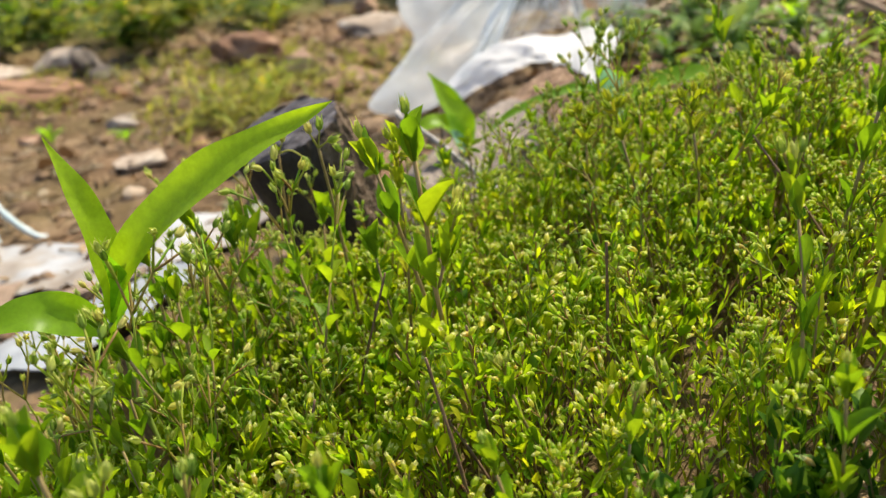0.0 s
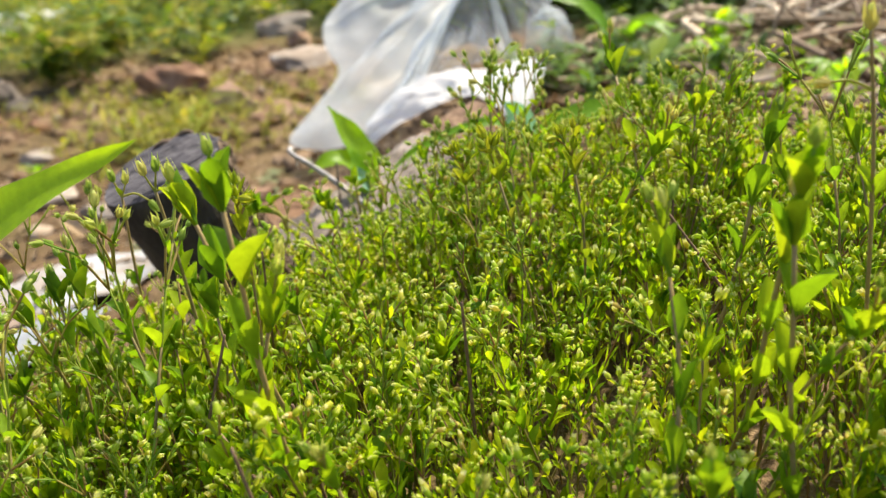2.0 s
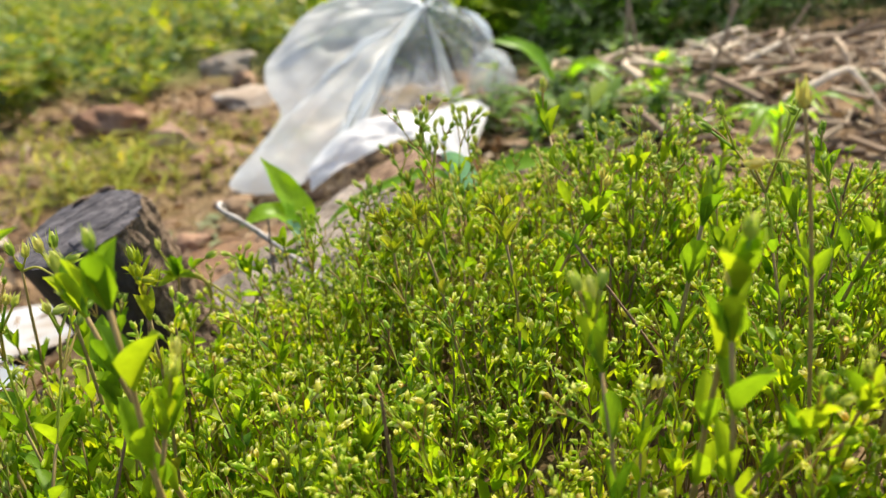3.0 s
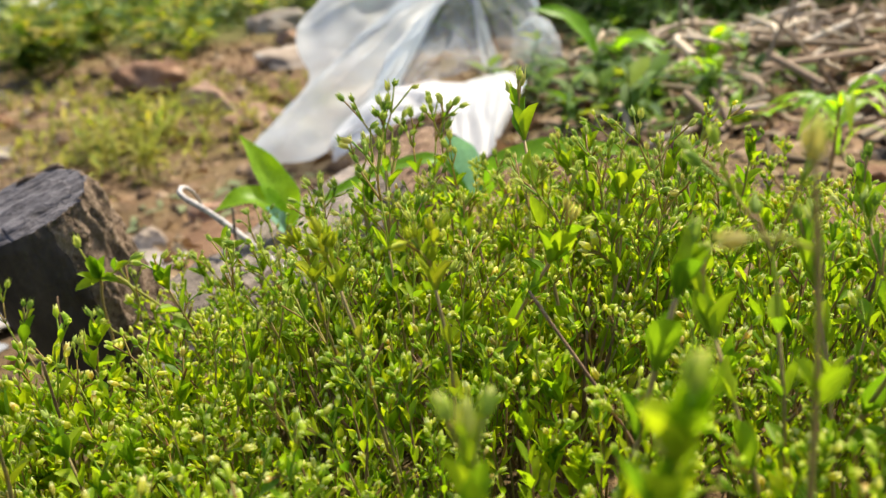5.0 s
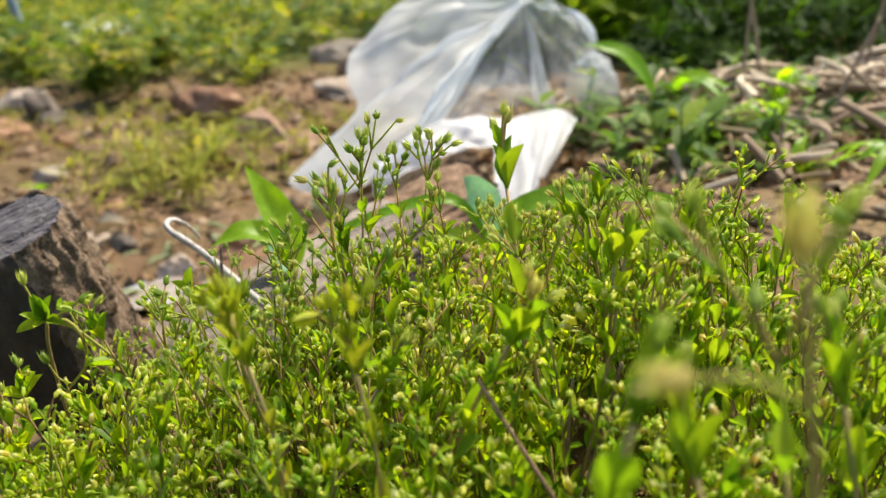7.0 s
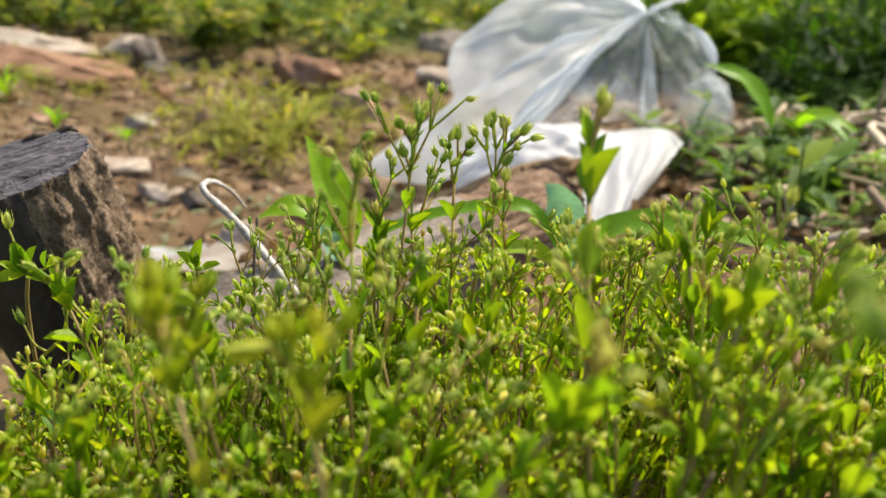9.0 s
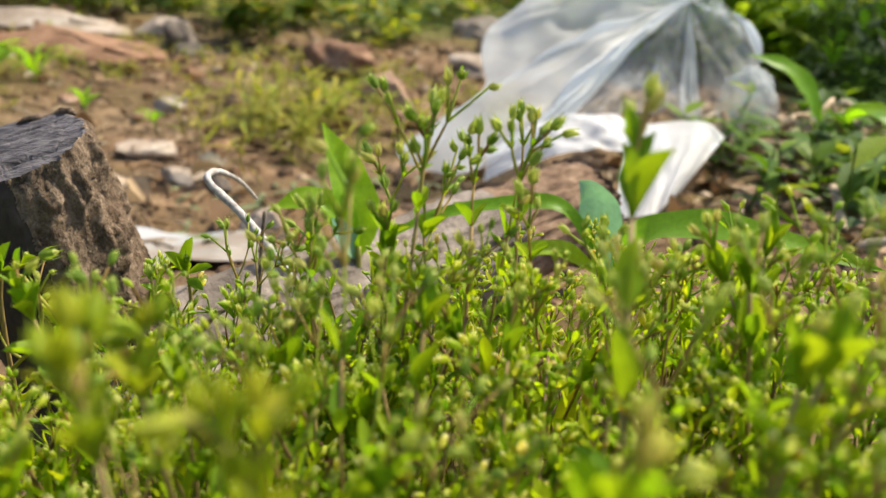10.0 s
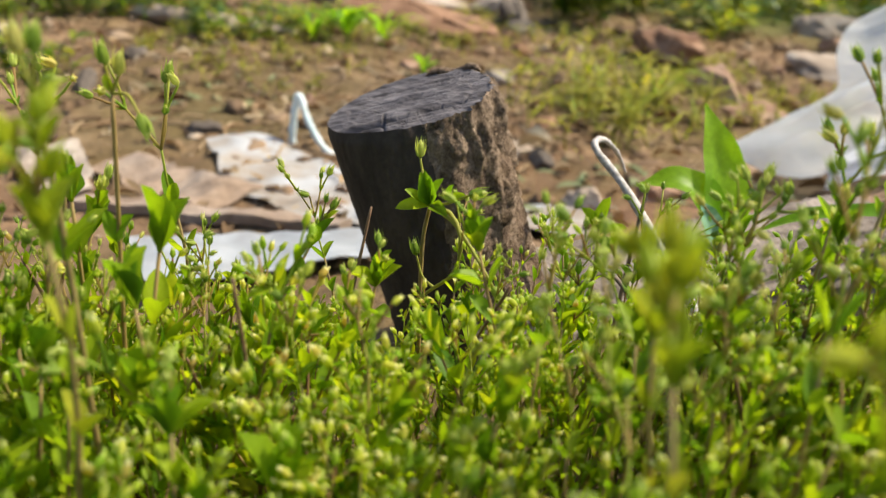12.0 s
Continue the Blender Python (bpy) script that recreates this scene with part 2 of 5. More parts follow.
M_cut = material("weathered_cut_wood", cut_wood)
M_split = material("split_wood", lambda nt: stone(nt, [(0.3, (0.09, 0.056, 0.036)), (0.5, (0.20, 0.130, 0.084)), (0.7, (0.33, 0.235, 0.155))], 60))
M_log = material("log_bark", lambda nt: stone(nt, [(0.3, (0.085, 0.070, 0.056)), (0.5, (0.20, 0.165, 0.132)), (0.7, (0.34, 0.285, 0.235))], 26))
M_litter = material("dry_leaf", lambda nt: leafy(nt, [(0, (0.119, 0.0723, 0.0408)), (0.5, (0.221, 0.145, 0.085)), (0.85, (0.34, 0.246, 0.153)), (1, (0.425, 0.348, 0.255))], (1.2, 1.0, 0.8), 0.8, 0.2, 0.15))
M_straw = material("dry_straw", lambda nt: surface(nt, ramp(nt, nt.nodes.new("ShaderNodeNewGeometry").outputs["Random Per Island"], [(0, (0.0935, 0.0595, 0.034)), (0.5, (0.23, 0.157, 0.0935)), (0.85, (0.357, 0.272, 0.17)), (1, (0.493, 0.408, 0.289))]), 0.75, None, 0, 0.3))


M_stalk_pale = material("pale_stalk", lambda nt: surface(nt, mix(nt, 0.6, ramp(nt, nt.nodes.new("ShaderNodeObjectInfo").outputs["Random"], [(0, (0.345, 0.241, 0.149)), (0.5, (0.552, 0.425, 0.287)), (1, (0.759, 0.644, 0.483))]), ramp(nt, noise_tex(nt, coords(nt), 60, 5), [(0.3, (0.575, 0.552, 0.517)), (0.65, (1.15, 1.1, 1.05))]), "MULTIPLY"), 0.75, bump(nt, noise_tex(nt, coords(nt), 150, 4), 0.4, 0.001), 0, 0.3))


def twig_wood(nt):
    n1 = noise_tex(nt, coords(nt), 320, 5)
    return surface(nt, ramp(nt, n1, [(0.3, (0.22, 0.19, 0.16)), (0.55, (0.48, 0.44, 0.40)), (0.75, (0.66, 0.62, 0.57))]), 0.8, bump(nt, n1, 0.5, 0.0006))


M_twig = material("bleached_twig", twig_wood)
M_brown_stem = material("dry_stem", lambda nt: surface(nt, ramp(nt, noise_tex(nt, coords(nt), 200, 4), [(0.3, (0.11, 0.055, 0.03)), (0.7, (0.27, 0.16, 0.08))]), 0.7))
M_dark_twig = material("dark_twig", lambda nt: surface(nt, ramp(nt, noise_tex(nt, coords(nt), 300, 4), [(0.3, (0.06, 0.045, 0.03)), (0.7, (0.22, 0.16, 0.11))]), 0.85))


def film_plastic(nt, clear, tint=(0.93, 0.95, 0.95), milky=(0.76, 0.79, 0.80), through=0.55):
    """Thin polythene: partly clear, milky and creased."""
    vec = coords(nt)
    crease = noise_tex(nt, vec, 17, 6, 0.6)
    nrm = bump(nt, crease, 0.6, 0.010)
    body = surface(nt, milky, 0.42, nrm, 0, 0.35)
    tr = node(nt, "ShaderNodeBsdfTranslucent", Color=(*milky, 1))
    mx = node(nt, "ShaderNodeMixShader", Fac=through)
    nt.links.new(body, mx.inputs[1])
    nt.links.new(tr.outputs[0], mx.inputs[2])
    see = node(nt, "ShaderNodeBsdfTransparent", Color=(*tint, 1))
    patch = ramp(nt, noise_tex(nt, vec, 4.5, 3), [(0.35, (max(0, clear - 0.22),) * 3), (0.65, (min(1, clear + 0.2),) * 3)])
    out = nt.nodes.new("ShaderNodeMixShader")
    nt.links.new(patch, out.inputs[0])
    nt.links.new(mx.outputs[0], out.inputs[1])
    nt.links.new(see.outputs[0], out.inputs[2])
    return out.outputs[0]


M_film = material("clear_polythene", lambda nt: film_plastic(nt, 0.30))
M_film_dense = material("milky_polythene", lambda nt: film_plastic(nt, 0.12))
M_film_grey = material("bluish_polythene", lambda nt: film_plastic(nt, 0.74, milky=(0.66, 0.72, 0.80)))
M_film_glass = material("glassy_polythene", lambda nt: film_plastic(nt, 0.93))
M_film_clear = material("thin_polythene", lambda nt: film_plastic(nt, 0.86))
M_film_soft = material("half_clear_polythene", lambda nt: film_plastic(nt, 0.50))
M_film_white = material("white_polythene", lambda nt: film_plastic(nt, 0.05, milky=(0.93, 0.93, 0.92), through=0.5))
M_sheet = material("white_sheet", lambda nt: surface(nt, ramp(nt, noise_tex(nt, coords(nt), 14, 4), [(0.35, (0.227, 0.227, 0.22)), (0.6, (0.319, 0.328, 0.332))]), 0.45, bump(nt, noise_tex(nt, coords(nt), 40, 4), 0.3, 0.003)))
M_sheet_tan = material("dusty_sheet", lambda nt: surface(nt, ramp(nt, noise_tex(nt, coords(nt), 7, 4), [(0.36, (0.218, 0.16, 0.105)), (0.50, (0.286, 0.244, 0.193)), (0.60, (0.353, 0.349, 0.34))]), 0.5, bump(nt, noise_tex(nt, coords(nt), 30, 4), 0.4, 0.004)))
M_card = material("tan_board", lambda nt: stone(nt, [(0.3, (0.15, 0.098, 0.062)), (0.5, (0.25, 0.18, 0.125)), (0.7, (0.34, 0.275, 0.215))], 9))
M_strand = material("pale_blue_strand", lambda nt: surface(nt, ramp(nt, noise_tex(nt, coords(nt), 30, 3), [(0.3, (0.45, 0.58, 0.58)), (0.7, (0.72, 0.78, 0.76))]), 0.5))
M_post = material("blue_grey_paint", lambda nt: surface(nt, ramp(nt, noise_tex(nt, coords(nt), 30, 4), [(0.3, (0.10, 0.14, 0.18)), (0.7, (0.20, 0.26, 0.31))]), 0.6))

# ---- geometry helpers ----
rng = np.random.default_rng(7)
S = np.array


def ground_z(x, y):
    mound = 0.27 * np.exp(-(((x - 0.45) / 0.65) ** 2) - ((y - 0.35) / 0.85) ** 2)
    bank = 0.13 / (1 + np.exp(-(x - 0.58) / 0.11)) * np.exp(-(((y - 1.6) / 0.9) ** 2))
    return mound + bank


class Geo:
    """Vertices and triangles gathered into one mesh, with a material number for each triangle."""

    def __init__(self):
        self.v, self.t, self.m, self.n = [], [], [], 0

    def add(self, v, t, m=0):
        v, t = np.asarray(v, float), np.asarray(t, int)
        self.v.append(v), self.t.append(t + self.n)
        self.m.append(np.full(len(t), m) if np.isscalar(m) else np.asarray(m))
        self.n += len(v)

    def arrays(self):
        return np.concatenate(self.v), np.concatenate(self.t), np.concatenate(self.m)


def to_mesh(name, geo, mats, smooth=True):
    v, t, m = geo.arrays() if isinstance(geo, Geo) else geo
    me = bpy.data.meshes.new(name)
    me.vertices.add(len(v))
    me.vertices.foreach_set("co", v.astype(np.float32).ravel())
    me.loops.add(3 * len(t))
    me.loops.foreach_set("vertex_index", t.astype(np.int32).ravel())
    me.polygons.add(len(t))
    me.polygons.foreach_set("loop_start", np.arange(0, 3 * len(t), 3, dtype=np.int32))
    for mat in mats:
        me.materials.append(mat)
    me.polygons.foreach_set("material_index", m.astype(np.int32))
    me.polygons.foreach_set("use_smooth", np.full(len(t), smooth))
    me.update(calc_edges=True)
    return me


def part(name, me, parent, m=None, label=""):
    ob = new(name, me)
    ob.parent = parent
    if m is not None:
        ob.matrix_local = m
    return tagged(ob, label=label)


def grid_tris(nu, nv, wrap=False):
    """Triangles of a grid of nu rows of nv vertices; wrap joins the last column to the first."""
    i, j = np.meshgrid(np.arange(nu - 1), np.arange(nv if wrap else nv - 1), indexing="ij")
    a, b = i * nv + j, i * nv + (j + 1) % nv
    c, d = a + nv, b + nv
    return np.concatenate([np.stack([a, b, d], -1).reshape(-1, 3), np.stack([a, d, c], -1).reshape(-1, 3)])


def unit(v):
    v = np.asarray(v, float)
    return v / max(np.linalg.norm(v), 1e-9)


def side_of(d):
    s = np.cross(d, (0, 0, 1.0))
    return unit(s) if np.linalg.norm(s) > 1e-3 else np.array([1.0, 0, 0])


def tube(points, radii, sides=3, cap=True):
    points = np.asarray(points, float)
    n = len(points)
    radii = np.broadcast_to(radii, n)
    ahead = np.gradient(points, axis=0)
    ang = np.arange(sides) * 2 * math.pi / sides
    v = np.zeros((n, sides, 3))
    for k in range(n):
        d = unit(ahead[k])
        s = side_of(d)
        u = np.cross(s, d)
        v[k] = points[k] + radii[k] * (np.cos(ang)[:, None] * s + np.sin(ang)[:, None] * u)
    v, t = v.reshape(-1, 3), grid_tris(n, sides, True)
    if cap:
        tip = [[(n - 1) * sides + k, (n - 1) * sides + (k + 1) % sides, len(v)] for k in range(sides)]
        v = np.vstack([v, points[-1] + unit(ahead[-1]) * radii[-1] * 0.5])
        t = np.vstack([t, tip])
    return v, t


def leaf(stations, length=1.0, width=0.42, fold=0.25, bend=0.25, peak=0.4, wave=0.0):
    """A leaf from the origin along +y, its upper side +z: folded on the midrib, bending down to the tip."""
    s = np.linspace(0, 1, stations)
    w = np.where(s < peak, (s / peak) ** 0.8, np.sqrt(np.clip(1 - (np.maximum(s - peak, 0) / (1 - peak)) ** 1.6, 0, 1)))
    w = width * length * 0.5 * w
    w[0] = 0.04 * width * length
    y = length * s
    z = -bend * length * s ** 2
    rows = []
    for k in range(stations):
        lift = fold * w[k] + wave * length * math.sin(9 * s[k])
        rows += [(-w[k], y[k], z[k] + lift), (0, y[k], z[k]), (w[k], y[k], z[k] + fold * w[k] - wave * length * math.sin(8 * s[k] + 1))]
    v = np.array(rows)[: -2]
    v[-1] = (0, y[-1], z[-1])
    t = [f for f in grid_tris(stations - 1, 3).tolist()]
    a = (stations - 2) * 3
    t += [[a, a + 1, a + 3], [a + 1, a + 2, a + 3]]
    return v, np.array(t)


def bud(sides, rings):
    """A seed capsule along +y in its pointed sepals, one unit long."""
    prof = np.array([(0.0, 0.07), (0.18, 0.26), (0.40, 0.29), (0.7, 0.23), (0.92, 0.12), (1.0, 0.07)])
    s = np.linspace(0, 1, rings) if rings > 4 else np.array([0, 0.36, 0.74, 1.0])
    r = np.interp(s, prof[:, 0], prof[:, 1])
    ang = np.arange(sides) * 2 * math.pi / sides
    v = np.stack([r[:, None] * np.cos(ang), np.repeat(s[:, None], sides, 1), r[:, None] * np.sin(ang)], -1).reshape(-1, 3)
    t = grid_tris(rings, sides, True)
    if rings <= 4:
        tip = np.arange(sides) % 2 == 0
        last = v[-sides:]
        last[:, 1] = np.where(tip, 1.10, 0.84)
        last[:, [0, 2]] = np.stack([np.cos(ang), np.sin(ang)], -1) * np.where(tip, 0.15, 0.18)[:, None]
    if rings > 4:
        v[:, [0, 2]] *= 0.86
        for k in range(5):
            a = k * 2 * math.pi / 5
            c, q = np.array([math.cos(a), 0, math.sin(a)]), np.array([-math.sin(a), 0, math.cos(a)])
            sep = [c * 0.2 + (0, 0.1, 0) - q * 0.07, c * 0.2 + (0, 0.1, 0) + q * 0.07, c * 0.31 + (0, 0.5, 0) + q * 0.09, c * 0.31 + (0, 0.5, 0) - q * 0.09, c * 0.27 + (0, 1.22, 0)]
            t = np.vstack([t, np.array([[0, 1, 2], [0, 2, 3], [3, 2, 4]]) + len(v)])
            v = np.vstack([v, sep])
    return v, t


def frame_of(origin, ahead, up, scale):
    """The matrix that lays a leaf or bud from origin along ahead, its upper side towards up."""
    y = unit(ahead)
    x = unit(np.cross(y, up))
    z = np.cross(x, y)
    m = np.eye(4)
    m[:3, 0], m[:3, 1], m[:3, 2], m[:3, 3] = x * scale, y * scale, z * scale, origin
    return m


def lathe_lump(r, seed, flat=1.0, rough=0.3, rings=7, sides=9):
    """An uneven lump standing on z = 0, about r in radius."""
    g = np.random.default_rng(seed)
    th = np.linspace(0, math.pi, rings)
    ph = np.arange(sides) * 2 * math.pi / sides
    v = np.stack([np.sin(th)[:, None] * np.cos(ph), np.sin(th)[:, None] * np.sin(ph), np.repeat(np.cos(th)[:, None], sides, 1)], -1).reshape(-1, 3)
    off = Vector(g.uniform(-50, 50, 3))
    for k in range(len(v)):
        v[k] *= 1 + rough * noise.noise(Vector(v[k]) * 1.3 + off) + rough * 0.5 * noise.noise(Vector(v[k]) * 3.1 + off)
    for _ in range(7):
        cut = unit(g.normal(size=3) * (1, 1, 0.7))
        v -= np.clip(v @ cut - g.uniform(0.5, 0.75), 0, None)[:, None] * cut
    v[:, 2] *= flat
    t = grid_tris(rings, sides, True)
    t = np.where(t < sides, 0, np.where(t >= (rings - 1) * sides, (rings - 1) * sides, t))
    t = t[(t[:, 0] != t[:, 1]) & (t[:, 1] != t[:, 2]) & (t[:, 2] != t[:, 0])]
    return v * r, t

# ---- ground ----


def build_ground():
    def steps(lo, hi, fine, far):
        mid = np.arange(lo, hi, fine)
        out = np.cumsum(fine * 1.22 ** np.arange(1, 45))
        out = out[out < far]
        return np.concatenate([lo - out[::-1], mid, mid[-1] + out])

    xs, ys = steps(-1.5, 1.6, 0.022, 90), steps(0.0, 3.4, 0.022, 90)
    gx, gy = np.meshgrid(xs, ys, indexing="ij")
    z = ground_z(gx, gy)
    v = np.stack([gx, gy, z], -1).reshape(-1, 3)
    near = (v[:, 0] > -6) & (v[:, 0] < 6) & (v[:, 1] > -2) & (v[:, 1] < 9)
    for k in np.nonzero(near)[0]:
        p = Vector((v[k, 0], v[k, 1], 0))
        v[k, 2] += 0.022 * noise.noise(p * 3.5) + 0.012 * noise.noise(p * 11) + 0.006 * noise.noise(p * 31)
    return to_mesh("ground", (v, grid_tris(len(xs), len(ys)), np.zeros(2 * (len(xs) - 1) * (len(ys) - 1), int)), [M_soil])


def lay_z(x, y):
    """The height of the uneven soil."""
    p = Vector((x, y, 0))
    return float(ground_z(x, y)) + 0.022 * noise.noise(p * 3.5) + 0.012 * noise.noise(p * 11) + 0.006 * noise.noise(p * 31)


tagged(new("ground", build_ground()), label="brown bare soil with clay and mossy patches", category="ground", kind="structure")


def build_clods():
    geo = Geo()
    shapes = [lathe_lump(1, 100 + k, rng.uniform(0.3, 0.6), 0.8, 5, 5) for k in range(14)]
    for k in range(3600):
        if k < 2700:
            x, y = rng.uniform(-1.6, 1.0), rng.uniform(0.85, 3.4)
        else:
            x, y = rng.uniform(0.45, 1.3), rng.uniform(0.7, 1.9)
        r = min(0.003 + rng.exponential(0.0055), 0.022)
        if k % 12 == 0 and y > 1.3:
            r = rng.uniform(0.018, 0.042)
        v, t = shapes[rng.integers(14)]
        a = rng.uniform(0, 2 * math.pi)
        spin = np.array([[math.cos(a), -math.sin(a), 0], [math.sin(a), math.cos(a), 0], [0, 0, 1]])
        geo.add((v * (1, rng.uniform(0.6, 1.4), 1)) @ spin.T * r + (x, y, lay_z(x, y) + r * 0.05), t)
    return to_mesh("soil_clods", geo, [M_clods])


tagged(new("soil_clods", build_clods()), label="crumbled clods and chips of brown soil", category="soil", kind="stuff")


def build_litter():
    """Dry curled leaves, husks and chips strewn over the soil."""
    geo = Geo()
    shapes = [leaf(5, 1, w, f, b) for w, f, b in ((0.5, 0.9, 0.3), (0.35, 0.6, -0.3), (0.7, 1.2, 0.2), (0.2, 0.4, 0.1))]
    for k in range(2100):
        x, y = (rng.uniform(-1.7, 0.7), rng.uniform(0.9, 3.6)) if k < 1700 else (rng.uniform(0.45, 1.2), rng.uniform(0.65, 1.6))
        near = x > 0.3 and y < 1.1
        v, t = shapes[rng.integers(4)]
        a = rng.uniform(0, 2 * math.pi)
        size = rng.uniform(0.008, 0.02) if near else rng.uniform(0.012, 0.042)
        if k % 5 == 0 and y > 1.4:
            size = rng.uniform(0.035, 0.065)
        m = frame_of((0, 0, 0), (math.cos(a), math.sin(a), rng.normal(0.05, 0.2)), (rng.normal(0, 0.35), rng.normal(0, 0.35), 1), size)
        p = v @ m[:3, :3].T
        geo.add(p + (x, y, lay_z(x, y) + 0.002 - min(0, p[:, 2].min())), t)
    for k in range(900):
        x, y = rng.uniform(-1.5, -0.05), rng.uniform(1.25, 2.7)
        a, ln = rng.uniform(0, math.pi), rng.uniform(0.02, 0.07)
        d = S([math.cos(a), math.sin(a), rng.normal(0, 0.08)]) * ln * 0.5
        p = S([x, y, lay_z(x, y) + 0.005 + abs(d[2])])
        geo.add(*tube([p - d, p + (0, 0, 0.003), p + d], rng.uniform(0.0012, 0.0035), 4))
    return to_mesh("leaf_litter", geo, [M_litter])


tagged(new("leaf_litter", build_litter()), label="dry tan curled leaves and chips on the soil", category="leaf litter", kind="stuff")

# ---- stump, log and twigs ----
TOP = np.array([0.110, 0.690, 0.333])


def build_stump():
    root = new("tree_stump")
    root.location = (0.160, 0.708, 0.15)
    base = np.array(root.location)
    sides, rings = 220, 120
    top_c = TOP - base
    v = np.zeros((rings, sides, 3))
    outline = np.zeros((sides, 3))
    for j in range(sides):
        a = 2 * math.pi * j / sides
        rad = 0.0445 + 0.0035 * math.cos(2 * a + 0.6) + 0.002 * math.cos(3 * a + 1.3)
        wrapped = (a - 0.35 + math.pi) % (2 * math.pi) - math.pi
        rugged = 0.12 + 1.15 * max(0.0, math.cos(min(abs(wrapped), 1.9) / 1.9 * math.pi / 2)) ** 0.8
        for i in range(rings):
            s = i / (rings - 1)
            flare = 0.020 * (1 - s) ** 1.5 * max(0.15, 0.5 + 0.6 * math.cos(a - 0.45))
            cx, cy = top_c[0] * s, top_c[1] * s
            zz = (top_c[2] + 0.30 * rad * math.cos(a) + 0.24 * rad * math.sin(a)) * s
            p = Vector((math.cos(a) * 2.2, math.sin(a) * 2.2, zz * 14))
            warp = Vector((noise.noise(p * 3), noise.noise(p * 3 + Vector((7, 1, 2))), noise.noise(p * 3 + Vector((3, 9, 4))))) * 0.55
            near = noise.voronoi(Vector((p.x * 5.2, p.y * 5.2, p.z * 3.4)) + warp)
            tiny = noise.voronoi(Vector((p.x * 12.0, p.y * 12.0, p.z * 10.0)) + warp * 2)
            plate = min(1.0, 2.6 * (near[0][1] - near[0][0])) * (0.65 + 0.8 * noise.cell(near[1][0] * 9.7))
            crumb = min(1.0, 3.0 * (tiny[0][1] - tiny[0][0])) * (0.5 + 0.9 * abs(noise.cell(tiny[1][0] * 9.1)))
            rough = 0.0028 * plate + 0.0012 * crumb - 0.0024 + 0.0030 * noise.noise(p * 2.2) + 0.0009 * noise.noise(p * 25)
            r = rad * (1 - 0.30 * (1 - s) * max(0.0, math.cos(a - 3.6))) + flare + rough * rugged
            if s > 0.965:
                r -= 0.0016 * (s - 0.965) / 0.035
            v[i, j] = (cx + r * math.cos(a), cy + r * math.sin(a), zz)
        outline[j] = v[-1, j]
    geo = Geo()
    tris = grid_tris(rings, sides, True)
    mid = v.reshape(-1, 3)[tris].mean(1)
    s_mid = mid[:, 2:3] / top_c[2]
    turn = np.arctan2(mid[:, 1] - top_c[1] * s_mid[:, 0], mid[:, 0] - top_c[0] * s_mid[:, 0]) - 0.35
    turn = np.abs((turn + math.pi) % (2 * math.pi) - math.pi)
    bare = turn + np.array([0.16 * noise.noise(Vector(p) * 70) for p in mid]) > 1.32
    geo.add(v.reshape(-1, 3), tris[~bare])
    part("bark", to_mesh("bark", geo, [M_bark]), root, label="rough crumbling brown bark")
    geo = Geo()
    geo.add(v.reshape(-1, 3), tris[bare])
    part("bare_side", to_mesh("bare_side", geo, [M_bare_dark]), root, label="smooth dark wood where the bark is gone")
    # the sawn face: split along the grain, its near edge broken lower
    n = 56
    face = np.zeros((n, sides, 3))
    for i in range(n):
        q = i / (n - 1)
        for j in range(sides):
            p = outline[j] * q + top_c * (1 - q)
            if q > 0.75:
                flat = top_c[2] + 0.30 * (p[0] - top_c[0]) + 0.24 * (p[1] - top_c[1])
                p = p + (0, 0, (flat - p[2]) * (1 - (q - 0.75) / 0.25))
            off = p - top_c
            along, across = off[0] * 0.93 + off[1] * 0.37, off[1] * 0.93 - off[0] * 0.37
            across += 0.0012 * noise.noise(Vector((along * 60, across * 40, 2)))
            dz = 0.0006 * math.sin(across * 900 + 3 * noise.noise(Vector((along * 25, across * 90, 3))))
            for at_v, lo, hi, deep in ((-0.0205, -0.04, 0.03, 0.0035), (-0.0265, -0.045, 0.012, 0.003), (-0.0315, -0.02, 0.02, 0.003), (-0.012, 0.0, 0.04, 0.0016), (0.006, -0.035, 0.005, 0.0012), (0.019, -0.01, 0.03, 0.0012)):
                if lo < along < hi:
                    dz -= 1.5 * deep * max(0, 1 - abs(across - at_v) / 0.0016)
            if across < -0.0205:
                dz -= 0.0012 + 0.0014 * (along < -0.012)
            if -0.040 < across < -0.012:
                dz -= 0.003 * max(0, 1 - abs(along + 0.012 + 0.15 * (across + 0.02)) / 0.0011) * (across > -0.034)
            face[i, j] = p + (0, 0, (dz + 0.0006 * noise.noise(Vector(p) * 200)) * (q < 0.985))
    geo = Geo()
    geo.add(face.reshape(-1, 3), grid_tris(n, sides, True)[:, ::-1])
    part("sawn_face", to_mesh("sawn_face", geo, [M_cut]), root, label="grey weathered sawn wood face with cracks")
    sl = Geo()
    s = np.linspace(-0.021, 0.012, 9)
    back = [(top_c[0] + 0.012 + x, top_c[1] + 0.0385 - 18 * (x + 0.004) ** 2, top_c[2] + 0.0125 + 0.28 * x + 0.0015 * math.sin(x * 300)) for x in s]
    sl.add(*tube(back, [0.0005, 0.0016, 0.0024, 0.0028, 0.003, 0.003, 0.0028, 0.0022, 0.001], 6))
    part("sliver", to_mesh("sliver", sl, [M_bark]), root, label="dark splintered sliver on the edge")
    return tagged(root, "weathered grey-brown sawn tree stump standing among the chickweed", "stump")


build_stump()


